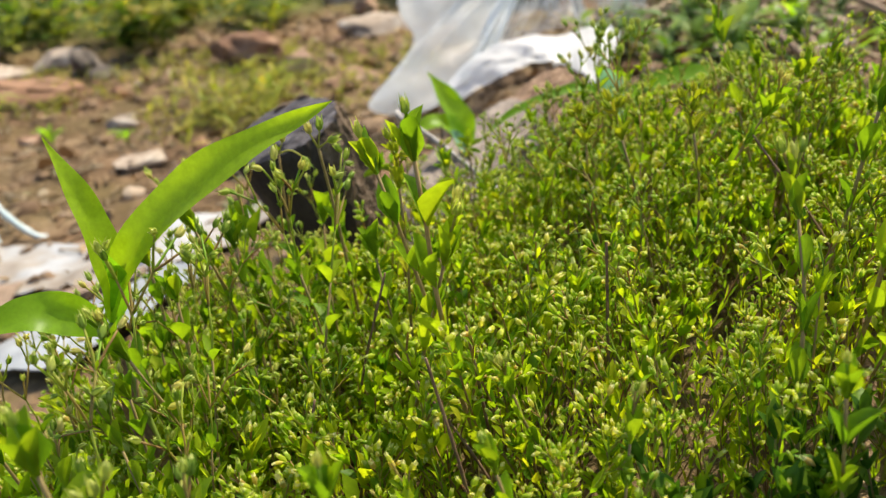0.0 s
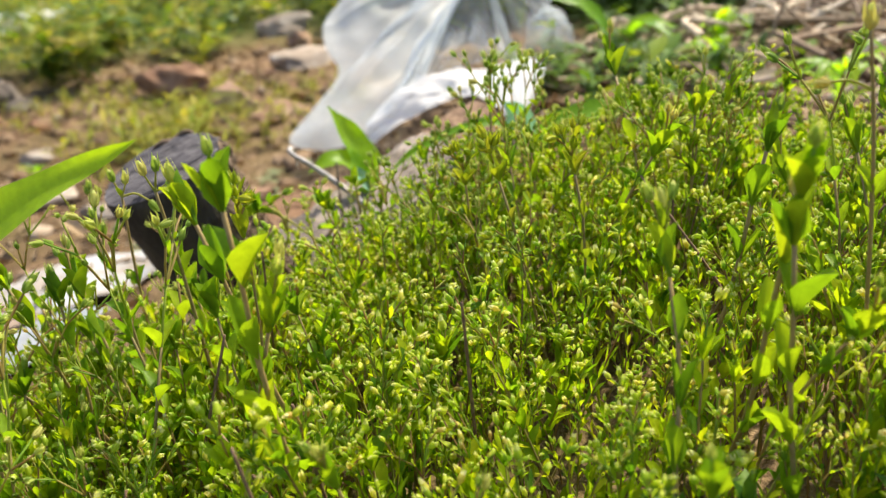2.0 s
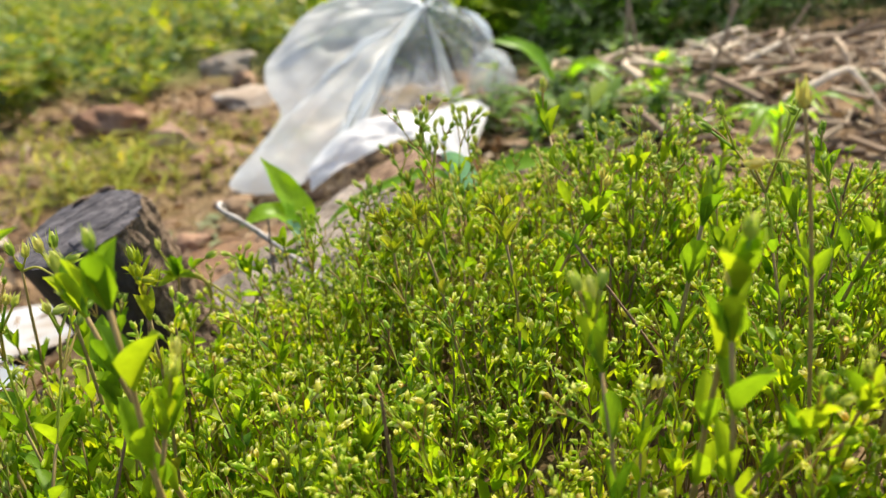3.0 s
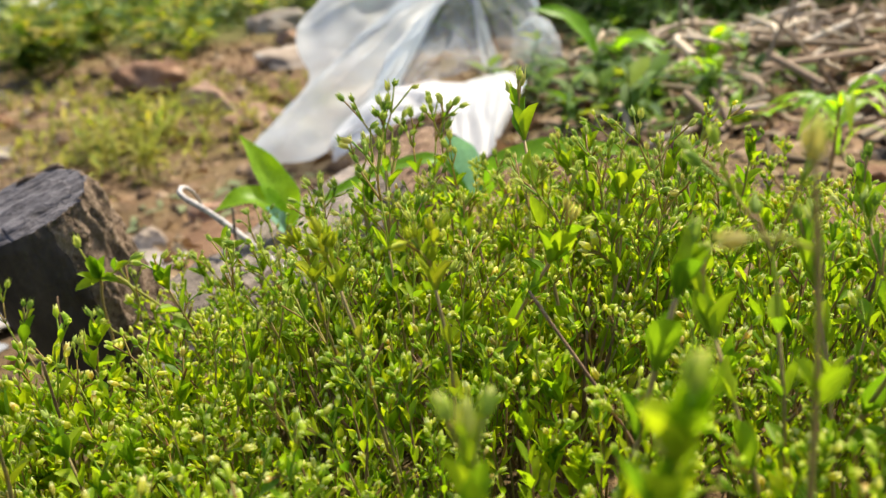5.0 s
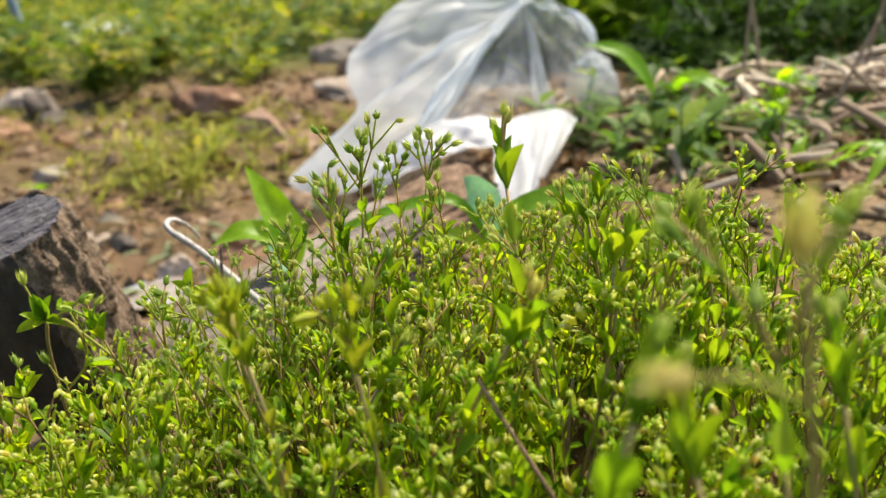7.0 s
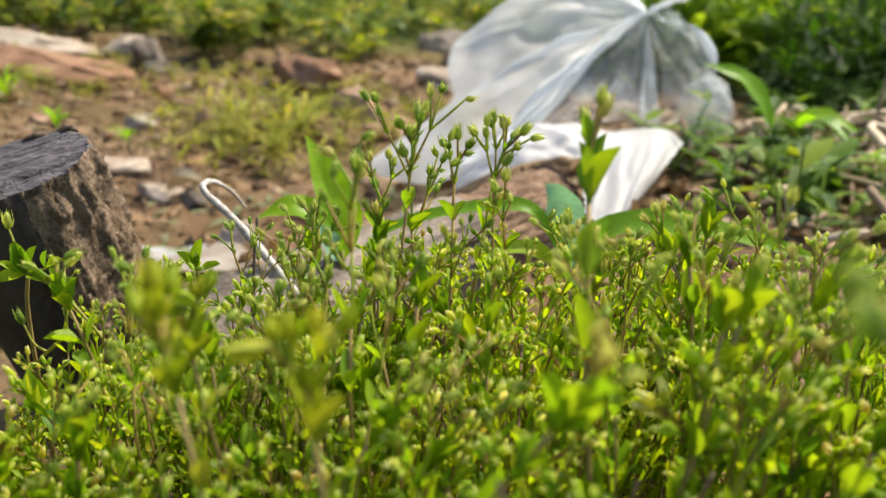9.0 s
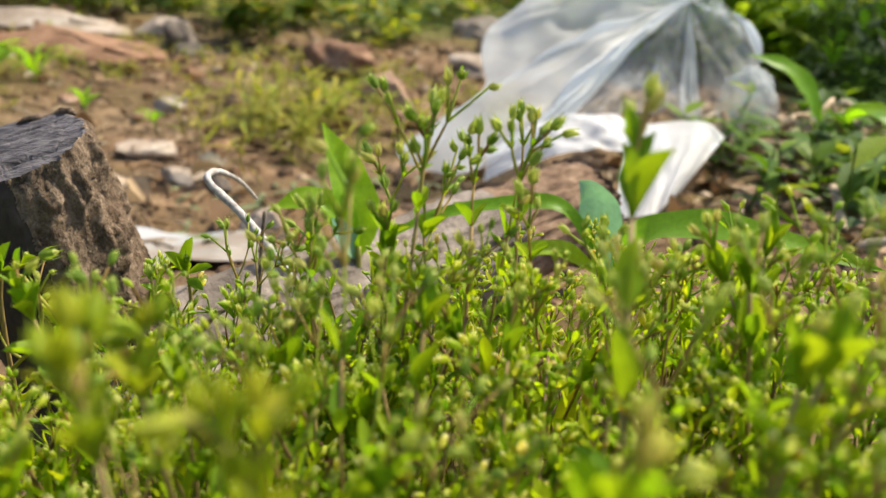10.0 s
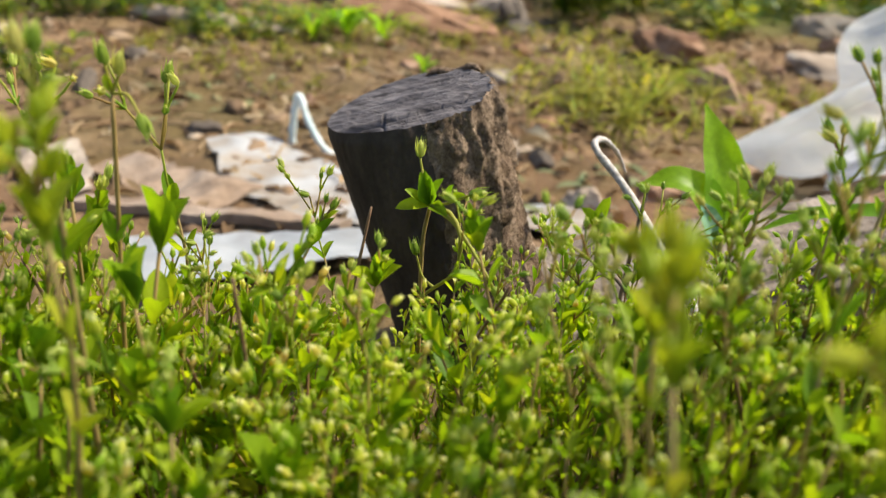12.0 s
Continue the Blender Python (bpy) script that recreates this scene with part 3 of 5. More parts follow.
def build_log():
    a, b = np.array([0.150, 0.680, 0.195]), np.array([0.430, 1.025, 0.228])
    root = new("fallen_log")
    root.location = a
    d = unit(b - a)
    s = side_of(d)
    u = np.cross(s, d)
    sides, rings = 160, 110
    v = np.zeros((rings, sides, 3))
    ragged = np.zeros(sides)
    for j in range(sides):
        th = 2 * math.pi * j / sides
        ragged[j] = 0.014 * noise.noise(Vector((math.cos(th) * 1.6, math.sin(th) * 1.6, 5))) + 0.005 * noise.noise(Vector((math.cos(th) * 6, math.sin(th) * 6, 3)))
    for i in range(rings):
        q = i / (rings - 1)
        for j in range(sides):
            th = 2 * math.pi * j / sides
            p = Vector((math.cos(th) * 2, math.sin(th) * 2, q * 7))
            r = 0.043 + 0.004 * noise.noise(p) + 0.0025 * noise.noise(p * 4) + 0.0065 * abs(noise.noise(Vector((p.x * 4, p.y * 4, p.z * 0.5)))) + 0.0028 * noise.noise(Vector((p.x * 11, p.y * 11, p.z * 1.6))) + 0.0012 * noise.noise(Vector((p.x * 20, p.y * 20, p.z * 9)))
            v[i, j] = (b - a) * q + d * ragged[j] * q ** 8 + r * (math.cos(th) * s + math.sin(th) * u)
    bare = int(rings * 0.74)
    geo = Geo()
    geo.add(v[:bare].reshape(-1, 3), grid_tris(bare, sides, True))
    part("bark", to_mesh("bark", geo, [M_log]), root)
    wood = v[bare - 1:].copy()
    for i in range(len(wood)):
        for j in range(sides):
            mid = (b - a) * (bare - 1 + i) / (rings - 1)
            wood[i, j] += (wood[i, j] - mid) * (-0.08 * min(1, i / 5) + 0.07 * min(1, i / 4) * noise.noise(Vector((j * 0.4, i * 0.10, 2))))
    geo = Geo()
    geo.add(wood.reshape(-1, 3), grid_tris(len(wood), sides, True))
    part("bare_wood", to_mesh("bare_wood", geo, [M_split]), root, label="reddish fibrous wood where the bark is gone")
    geo = Geo()
    rim = v[-1]
    centre = (b - a) - d * 0.012
    rows = []
    for k in range(9):
        q = k / 8
        for j in range(sides):
            p = rim[j] * q + centre * (1 - q)
            rows.append(p + d * (0.010 * noise.noise(Vector(((p @ s) * 170, (p @ u) * 30, 1))) * (q < 1)))
    geo.add(np.array(rows), grid_tris(9, sides, True)[:, ::-1])
    part("broken_end", to_mesh("broken_end", geo, [M_split]), root, label="reddish splintered broken wood end")
    return tagged(root, "grey-brown rotting log lying behind the stump", "log")


build_log()


def curve_points(pts, n=24):
    """A smooth line through a few points."""
    pts = np.asarray(pts, float)
    k = len(pts)
    ext = np.vstack([2 * pts[0] - pts[1], pts, 2 * pts[-1] - pts[-2]])
    out = []
    for s in np.linspace(0, k - 1 - 1e-6, n):
        i = int(s)
        f = s - i
        p0, p1, p2, p3 = ext[i:i + 4]
        out.append(0.5 * (2 * p1 + (p2 - p0) * f + (2 * p0 - 5 * p1 + 4 * p2 - p3) * f ** 2 + (3 * p1 - p0 - 3 * p2 + p3) * f ** 3))
    return np.array(out)


def build_twig(name, pts, r0, r1, mat, label, sides=8):
    pts = curve_points(pts, 30)
    geo = Geo()
    rad = np.linspace(r0, r1, len(pts)) * (1 + 0.12 * np.sin(np.arange(len(pts)) * 1.9))
    geo.add(*tube(pts - pts[0], rad, sides))
    ob = new(name, to_mesh(name, geo, [mat]))
    ob.location = pts[0]
    return tagged(ob, label, "twig")


build_twig("hooked_twig", [(0.306, 0.690, 0.222), (0.271, 0.700, 0.261), (0.230, 0.713, 0.302), (0.2085, 0.717, 0.3195), (0.2065, 0.724, 0.3235), (0.2080, 0.740, 0.3190), (0.2090, 0.768, 0.3050), (0.2095, 0.796, 0.2860)], 0.0029, 0.0010, M_twig, "bleached white hooked twig sticking out beside the stump")
build_twig("dark_twig", [(0.205, 0.66, 0.225), (0.222, 0.665, 0.262), (0.24, 0.67, 0.272), (0.262, 0.66, 0.25)], 0.0016, 0.0009, M_dark_twig, "thin dark bent twig lying against the log")
build_twig("dark_twig", [(0.238, 0.70, 0.22), (0.240, 0.702, 0.285), (0.2415, 0.704, 0.312)], 0.0013, 0.0008, M_dark_twig, "thin dark upright twig beside the log")
build_twig("dark_twig", [(0.30, 0.70, 0.21), (0.312, 0.71, 0.262), (0.325, 0.715, 0.25), (0.33, 0.71, 0.22)], 0.001, 0.0006, M_dark_twig, "thin dark looping twig on the log")

# ---- rocks and rubbish on the soil ----


def rock(name, x, y, size, mat, label, seed, turn=0.0, sink=0.3, tilt=0.0, rough=0.55):
    v, t = lathe_lump(1, seed, 1, rough, 18, 26)
    geo = Geo()
    geo.add(v * np.array(size), t)
    ob = new(name, to_mesh(name, geo, [mat]))
    ob.matrix_world = pose(x, y, lay_z(x, y) + size[2] * (1 - 2 * sink), tilt, 0, turn)
    return tagged(ob, label, "rock")


rock("clay_slab", -0.15, 2.74, (0.13, 0.09, 0.055), M_clay, "reddish broken clay slab lying in the soil", 11, -28, 0.2, 12)
rock("tan_rock", 0.03, 2.48, (0.15, 0.06, 0.045), M_rock, "pale tan broken slab lying in the soil", 12, -42, 0.2)
rock("tan_rock", 0.18, 2.25, (0.08, 0.05, 0.03), M_rock, "small tan stone half sunk in soil", 13, 20)
rock("pale_boulder", 0.20, 3.75, (0.13, 0.08, 0.06), M_pale, "pale rounded boulder before the meadow", 14, 10, 0.2)
rock("tan_rock", 0.27, 3.35, (0.06, 0.05, 0.045), M_rock, "small tan stone beside the pale boulder", 15, 40)
rock("tan_rock", 0.33, 3.0, (0.16, 0.10, 0.04), M_pale, "flat pale tan slab on the soil", 16, 15)
rock("clay_mound", -0.92, 2.72, (0.34, 0.28, 0.05), M_clay, "large reddish clay lump in the soil", 47, 20, 0.42, 0, 0.9)
rock("grey_stone", -0.66, 2.9, (0.07, 0.05, 0.07), M_grey, "grey upright stone beside the clay lump", 18, 60)
rock("grey_stone", -0.60, 2.78, (0.06, 0.04, 0.03), M_grey, "small dark grey stone in the soil", 19, 10)
rock("pale_slab", -1.24, 3.08, (0.32, 0.10, 0.035), M_pale, "long pale slab lying before the meadow", 20, -4)
rock("pale_slab", -0.80, 3.12, (0.12, 0.06, 0.05), M_pale, "short pale slab before the meadow", 21, 12)
rock("pale_slab", -1.22, 2.12, (0.28, 0.035, 0.03), M_pale, "pale broken strip lying on the soil", 22, 8)
rock("pale_stone", -0.28, 1.76, (0.07, 0.045, 0.02), M_pale, "flat pale stone on the soil", 23, 30)
rock("pale_stone", -0.16, 1.62, (0.05, 0.03, 0.018), M_pale, "flat pale stone on the soil", 24, -20)
rock("pale_stone", -0.42, 2.2, (0.06, 0.03, 0.02), M_pale, "small pale stone on the soil", 25, 5)
rock("grey_stone", 0.05, 1.36, (0.03, 0.022, 0.018), M_pale, "small pale stone on the soil near the stump", 26, 5)
for k in range(30):
    x, y = rng.uniform(-1.5, 0.25), rng.uniform(1.35, 3.3)
    r = rng.uniform(0.016, 0.045)
    kind = (M_rock, M_clay, M_pale, M_grey)[rng.choice(4, p=[0.45, 0.25, 0.18, 0.12])]
    word = {M_rock.name: "tan", M_clay.name: "reddish", M_pale.name: "pale", M_grey.name: "grey"}[kind.name]
    tagged(rock("stone", x, y, (r, r * rng.uniform(0.5, 0.8), r * rng.uniform(0.35, 0.6)), kind, "small %s stone on bare soil" % word, 200 + k, rng.uniform(0, 180)), group="stones on the soil")
for k in range(14):
    x, y = rng.uniform(0.5, 1.0), rng.uniform(0.78, 1.3)
    r = rng.uniform(0.010, 0.028)
    tagged(rock("stone", x, y, (r, r * 0.7, r * 0.5), (M_rock, M_clay, M_grey)[k % 3], "small stone on the dry bank", 300 + k, rng.uniform(0, 180)), group="stones on the bank")


def strip(name, line, width, mat, label, category, lift=0.012, seed=1, thick=0.003, ripple=0.012, n=44, m=16):
    """A limp strip or board lying along a line on the soil, wavy, with real thickness."""
    line = curve_points(line, n)
    geo = Geo()
    v = np.zeros((n, m, 3))
    w = np.atleast_1d(width)
    for i in range(n):
        ahead = line[min(i + 1, n - 1)] - line[max(i - 1, 0)]
        s = unit((ahead[1], -ahead[0], 0))
        half = 0.5 * np.interp(i / (n - 1), np.linspace(0, 1, len(w)), w) * (1 + 0.2 * noise.noise(Vector((i * 0.2, seed, 0))))
        for j in range(m):
            q = 2 * j / (m - 1) - 1
            p = line[i] + s * q * half
            z = 0.7 * lay_z(p[0], p[1]) + 0.3 * float(ground_z(p[0], p[1])) + lift
            z += ripple * noise.noise(Vector((p[0] * 9, p[1] * 9, seed))) + 0.4 * ripple * noise.noise(Vector((p[0] * 28, p[1] * 28, seed)))
            v[i, j] = (p[0], p[1], z)
    base = v[0, 0].copy()
    top = (v - base).reshape(-1, 3)
    t = grid_tris(n, m)
    geo.add(top, t)
    geo.add(top - (0, 0, thick), t[:, ::-1])
    edge = np.concatenate([np.arange(m), np.arange(1, n) * m + m - 1, (n - 1) * m + np.arange(m - 2, -1, -1), np.arange(n - 2, 0, -1) * m])
    k = len(edge)
    ring = np.concatenate([top[edge], top[edge] - (0, 0, thick)])
    i = np.arange(k)
    geo.add(ring, np.concatenate([np.stack([i, i + k, (i + 1) % k], -1), np.stack([(i + 1) % k, i + k, (i + 1) % k + k], -1)]))
    ob = new(name, to_mesh(name, geo, [mat]))
    ob.location = base
    return tagged(ob, label, category)


strip("white_plastic_sheet", [(-0.225, 0.82, 0), (-0.17, 0.885, 0), (-0.11, 0.935, 0), (-0.055, 0.985, 0)], (0.20, 0.10), M_sheet, "wrinkled white plastic sheet lying on the soil before the stump", "plastic sheet", 0.017, 3, 0.0012, 0.010)
strip("white_plastic_sheet", [(-0.53, 1.35, 0), (-0.40, 1.27, 0), (-0.25, 1.19, 0), (-0.12, 1.19, 0), (0.01, 1.20, 0), (0.12, 1.15, 0)], (0.10, 0.16, 0.20, 0.30, 0.28, 0.06), M_sheet_tan, "long white plastic sheet, dusty tan at one end, behind the stump", "plastic sheet", 0.010, 4, 0.0012, 0.011, 60, 18)
strip("tan_board", [(-0.48, 0.985, 0), (-0.30, 1.015, 0), (-0.13, 1.03, 0)], 0.034, M_card, "pale tan split board lying on the soil", "board", 0.018, 5, 0.012, 0.004)
strip("plastic_scrap", [(-0.60, 1.16, 0), (-0.47, 1.12, 0), (-0.34, 1.10, 0)], (0.08, 0.11), M_card, "dusty tan crumpled plastic scrap on the soil", "plastic scrap", 0.010, 6, 0.002, 0.022, 60, 26)
strip("plastic_scrap", [(-0.70, 1.12, 0), (-0.60, 1.06, 0), (-0.50, 0.98, 0)], (0.10, 0.06), M_pale, "dusty pale crumpled scrap on the soil", "plastic scrap", 0.02, 7, 0.002, 0.02)
tagged(build_twig("plastic_strand", [(-0.458, 1.40, 0.008), (-0.456, 1.40, 0.055), (-0.447, 1.40, 0.098), (-0.425, 1.395, 0.062), (-0.385, 1.39, 0.022), (-0.33, 1.39, 0.012)], 0.0065, 0.0045, M_strand, "pale bluish white plastic strand looped up from the soil"), category="plastic strand")
strip("white_plastic_scrap", [(-1.20, 4.80, 0), (-1.02, 4.90, 0), (-0.85, 4.85, 0)], (0.30, 0.22), M_film_white, "crumpled white plastic scrap in the meadow", "plastic scrap", 0.10, 9, 0.003, 0.12)

# ---- plastic bag ----


def build_bag():
    root = new("plastic_bag")
    root.location = (0.52, 1.85, 0.06)
    base = np.array(root.location)
    # the film hangs in straight folds from a pinched peak down to its hem
    def fan(name, peak, hem, folds, amp, sag, mat, label, seed, n=70, m=130):
        hem = curve_points(hem, m)
        peak = np.array(peak)
        v = np.zeros((n, m, 3))
        for j in range(m):
            f = j / (m - 1)
            lane = f * folds * math.pi + 2.6 * noise.noise(Vector((f * 4, seed, 0)))
            ridge = (1 - abs(math.sin(lane)) ** 0.6 - 0.45) * (0.6 + 0.8 * abs(noise.noise(Vector((f * 7, seed, 4)))))
            for i in range(n):
                q = 0.03 + 0.97 * i / (n - 1)
                p = peak * (1 - q) + hem[j] * q
                wob = 0.022 * noise.noise(Vector((q * 2.6, f * 7, seed))) + 0.014 * noise.noise(Vector((q * 7, f * 9, seed)))
                h = amp * ridge * math.sin(math.pi * min(1, 0.15 + q * 0.75)) + wob * min(1, q * 3)
                v[i, j] = p + np.array([-0.15, -0.65, 0.75]) * (h + sag * math.sin(math.pi * q))
        g2 = Geo()
        g2.add((v - base).reshape(-1, 3), grid_tris(n, m))
        part(name, to_mesh(name, g2, [mat]), root, label=label)

    peak = (0.668, 1.97, 0.347)
    fan("film", peak, [(0.606, 2.03, 0.362), (0.545, 2.06, 0.368), (0.462, 2.05, 0.362), (0.392, 2.02, 0.336), (0.344, 1.98, 0.302), (0.306, 1.95, 0.262), (0.298, 1.90, 0.222), (0.314, 1.82, 0.188), (0.300, 1.74, 0.172), (0.262, 1.68, 0.158), (0.212, 1.62, 0.132), (0.196, 1.585, 0.104), (0.232, 1.56, 0.086), (0.302, 1.55, 0.086), (0.352, 1.555, 0.114), (0.395, 1.575, 0.140)], 5, 0.022, 0.030, M_film, "clear milky polythene film in long folds", 2, 80, 170)
    fan("fold", peak, [(0.345, 1.55, 0.108), (0.368, 1.545, 0.134), (0.392, 1.545, 0.154), (0.420, 1.56, 0.166), (0.450, 1.595, 0.172)], 1.15, 0.050, 0.022, M_film_dense, "wide milky fold running down to the hem", 4, 60, 50)
    fan("front_film", peak, [(0.392, 1.575, 0.145), (0.435, 1.60, 0.165), (0.485, 1.61, 0.180), (0.540, 1.62, 0.192), (0.591, 1.66, 0.190), (0.638, 1.70, 0.178), (0.680, 1.75, 0.162)], 2, 0.024, -0.016, M_film_grey, "bluish clear film sagging in folds", 5)
    fan("narrow_fold", peak, [(0.640, 1.74, 0.176), (0.655, 1.75, 0.168), (0.672, 1.76, 0.162), (0.690, 1.78, 0.160)], 1, 0.026, 0.006, M_film_soft, "narrow upright fold of film", 6, 60, 30)
    fan("clear_film", peak, [(0.690, 1.755, 0.152), (0.747, 1.79, 0.140), (0.800, 1.83, 0.150), (0.832, 1.89, 0.186), (0.822, 1.93, 0.225), (0.804, 1.95, 0.262), (0.784, 1.97, 0.300), (0.740, 1.98, 0.332)], 2, 0.018, 0.026, M_film_clear, "almost clear polythene film", 9)
    # milky tube along the film's rim, painting the highlight there
    geo = Geo()
    geo.add(*tube(curve_points([(0.752, 1.955, 0.328), (0.778, 1.95, 0.308), (0.796, 1.94, 0.282), (0.808, 1.93, 0.250)], 16) - base, np.interp(np.arange(16), [0, 5, 10, 15], [0.003, 0.008, 0.010, 0.003]), 8))
    part("rolled_edge", to_mesh("rolled_edge", geo, [M_film_dense]), root, label="rolled edge of the film, milky to paint its highlight")
    geo = Geo()
    geo.add(*tube(curve_points([(0.640, 1.965, 0.322), (0.668, 1.962, 0.345), (0.705, 1.965, 0.366), (0.760, 1.97, 0.386), (0.815, 1.99, 0.404)], 26) - base, 0.0055 + 0.002 * np.sin(np.arange(26) * 1.7), 8))
    part("twisted_neck", to_mesh("twisted_neck", geo, [M_film_white]), root, label="twisted white neck of the bag")

    def sheet(name, upper, lower, bulge, wrinkle, seed, label, n=60, m=34):
        """A soft piece hung between two lines, bulging forwards with wrinkles."""
        upper, lower = curve_points(upper, n), curve_points(lower, n)
        v = np.zeros((m, n, 3))
        for j in range(m):
            q = j / (m - 1)
            for i in range(n):
                p = upper[i] * (1 - q) + lower[i] * q
                f = i / (n - 1)
                fold = wrinkle * (noise.noise(Vector((f * 7, q * 2.2, seed))) + 0.35 * noise.noise(Vector((f * 11, q * 6, seed))) + 0.4 * math.sin(f * 8 + 3 * q * (1 - f) + seed))
                v[j, i] = p + np.array([0, -1.0, 0.6]) * (bulge * math.sin(math.pi * q ** 0.7) + fold)
        g2 = Geo()
        g2.add((v - base).reshape(-1, 3), grid_tris(m, n))
        part(name, to_mesh(name, g2, [M_film_white]), root, label=label)

    # the opaque white hem and its hanging corner
    sheet("hem", [(0.335, 1.57, 0.120), (0.384, 1.575, 0.167), (0.423, 1.575, 0.184), (0.471, 1.575, 0.196), (0.518, 1.57, 0.200), (0.585, 1.56, 0.196)], [(0.334, 1.53, 0.092), (0.394, 1.49, 0.137), (0.433, 1.47, 0.156), (0.470, 1.46, 0.170), (0.500, 1.455, 0.178), (0.545, 1.45, 0.172), (0.590, 1.46, 0.165)], 0.012, 0.014, 3, "opaque wrinkled white hem of the bag")
    sheet("hanging_corner", [(0.535, 1.545, 0.178), (0.567, 1.55, 0.197), (0.606, 1.55, 0.206), (0.645, 1.55, 0.207), (0.676, 1.55, 0.190)], [(0.503, 1.32, 0.128), (0.529, 1.32, 0.129), (0.555, 1.325, 0.135), (0.568, 1.34, 0.142), (0.585, 1.38, 0.140)], 0.012, 0.0055, 8, "opaque white corner hanging down")
    # the clear crumpled end that slumps on the soil
    geo = Geo()
    n3, m3 = 44, 60
    b3 = np.zeros((n3, m3, 3))
    for i in range(n3):
        th = math.pi * i / (n3 - 1)
        for j in range(m3):
            ph = 2 * math.pi * j / m3
            q = Vector((math.sin(th) * math.cos(ph), math.sin(th) * math.sin(ph), math.cos(th)))
            r = 1 + 0.25 * noise.noise(q * 2.4) + 0.22 * abs(noise.noise(q * 4.5)) + 0.06 * noise.noise(q * 11)
            b3[i, j] = np.array([0.782, 1.86, 0.180]) + r * np.array([0.046 * q.x, 0.06 * q.y, 0.062 * q.z])
    geo.add((b3 - base).reshape(-1, 3), grid_tris(n3, m3, True))
    part("slumped_end", to_mesh("slumped_end", geo, [M_film_glass]), root, label="clear crumpled end of the bag")
    return tagged(root, "large crumpled clear plastic bag with a white hem on the soil", "plastic bag")


build_bag()

# ---- broad-leaved plants ----


def long_leaf(pts, width, up, fold=0.3, peak=0.42, wave=0.012, n=26):
    """A long pointed leaf along a bent midrib."""
    line = curve_points(pts, n)
    s = np.linspace(0, 1, n)
    w = 0.5 * width * np.where(s < peak, (0.14 + 0.86 * np.sin(0.5 * math.pi * s / peak)), np.cos(0.5 * math.pi * (s - peak) / (1 - peak)) ** 0.85)
    w[-1] = 0.0002
    ahead = np.gradient(line, axis=0)
    rows = []
    for k in range(n):
        d = unit(ahead[k])
        side = unit(np.cross(d, up))
        nrm = np.cross(side, d)
        ripple = wave * width * math.sin(s[k] * 19)
        for q in (-1, -0.55, 0, 0.55, 1):
            rows.append(line[k] + side * q * w[k] + nrm * (fold * abs(q) ** 1.4 * w[k] + ripple * q * 4 * (abs(q) > 0.5) - 0.0004 * (q == 0)))
    return np.array(rows), grid_tris(n, 5)


def broad_plant(base, stems, leaves, label):
    root = new("broad_leaved_plant")
    root.location = base
    base = np.array(base)
    for pts, r in stems:
        geo = Geo()
        geo.add(*tube(curve_points(np.array(pts) - base, 14), np.linspace(r, r * 0.6, 14), 7))
        part("stem", to_mesh("stem", geo, [M_stem_piece]), root)
    for pts, width, up, mat in leaves:
        geo = Geo()
        geo.add(*long_leaf(np.array(pts) - base, width, up))
        part("leaf", to_mesh("leaf", geo, [mat]), root, label="bluish underside of a curled leaf" if mat is M_teal else "withered brown leaf" if mat is M_brown_stem else "")
    return tagged(root, label, "plant")


broad_plant((0.058, 0.345, ground_z(0.058, 0.345) - 0.01),
            [([(0.058, 0.345, 0.22), (0.052, 0.342, 0.30), (0.050, 0.340, 0.352)], 0.0028)],
            [([(0.050, 0.340, 0.350), (0.066, 0.338, 0.383), (0.098, 0.335, 0.410), (0.130, 0.333, 0.426), (0.162, 0.331, 0.4385)], 0.0195, (-0.45, -0.75, 0.55), M_lance),
             ([(0.050, 0.341, 0.352), (0.055, 0.343, 0.375), (0.052, 0.345, 0.405), (0.044, 0.346, 0.437)], 0.0165, (0.75, -0.6, 0.1), M_lance),
             ([(0.049, 0.341, 0.346), (0.036, 0.338, 0.360), (0.018, 0.333, 0.366), (-0.004, 0.326, 0.362)], 0.0185, (-0.2, -0.75, 0.6), M_lance),
             ([(0.051, 0.342, 0.350), (0.060, 0.338, 0.372), (0.058, 0.33, 0.392)], 0.009, (0, -1, 0.3), M_lance),
             ([(0.052, 0.336, 0.338), (0.050, 0.332, 0.312), (0.058, 0.328, 0.286), (0.067, 0.328, 0.262)], 0.007, (0.3, -1, 0.2), M_brown_stem)],
            "bright green plant with long pointed leaves in the chickweed")
broad_plant((0.275, 0.805, ground_z(0.275, 0.805) - 0.01),
            [([(0.275, 0.805, 0.165), (0.276, 0.803, 0.215), (0.274, 0.803, 0.258)], 0.003)],
            [([(0.274, 0.803, 0.252), (0.272, 0.808, 0.275), (0.262, 0.814, 0.302), (0.245, 0.819, 0.333)], 0.030, (0.45, -0.8, 0.35), M_lance),
             ([(0.272, 0.803, 0.250), (0.262, 0.800, 0.278), (0.242, 0.795, 0.289), (0.218, 0.79, 0.281)], 0.022, (0.0, -0.55, 0.85), M_lance),
             ([(0.273, 0.803, 0.250), (0.266, 0.797, 0.266), (0.258, 0.792, 0.280)], 0.016, (0.9, -0.6, 0.2), M_teal)],
            "bright green broad-leaved plant growing behind the log and stump")
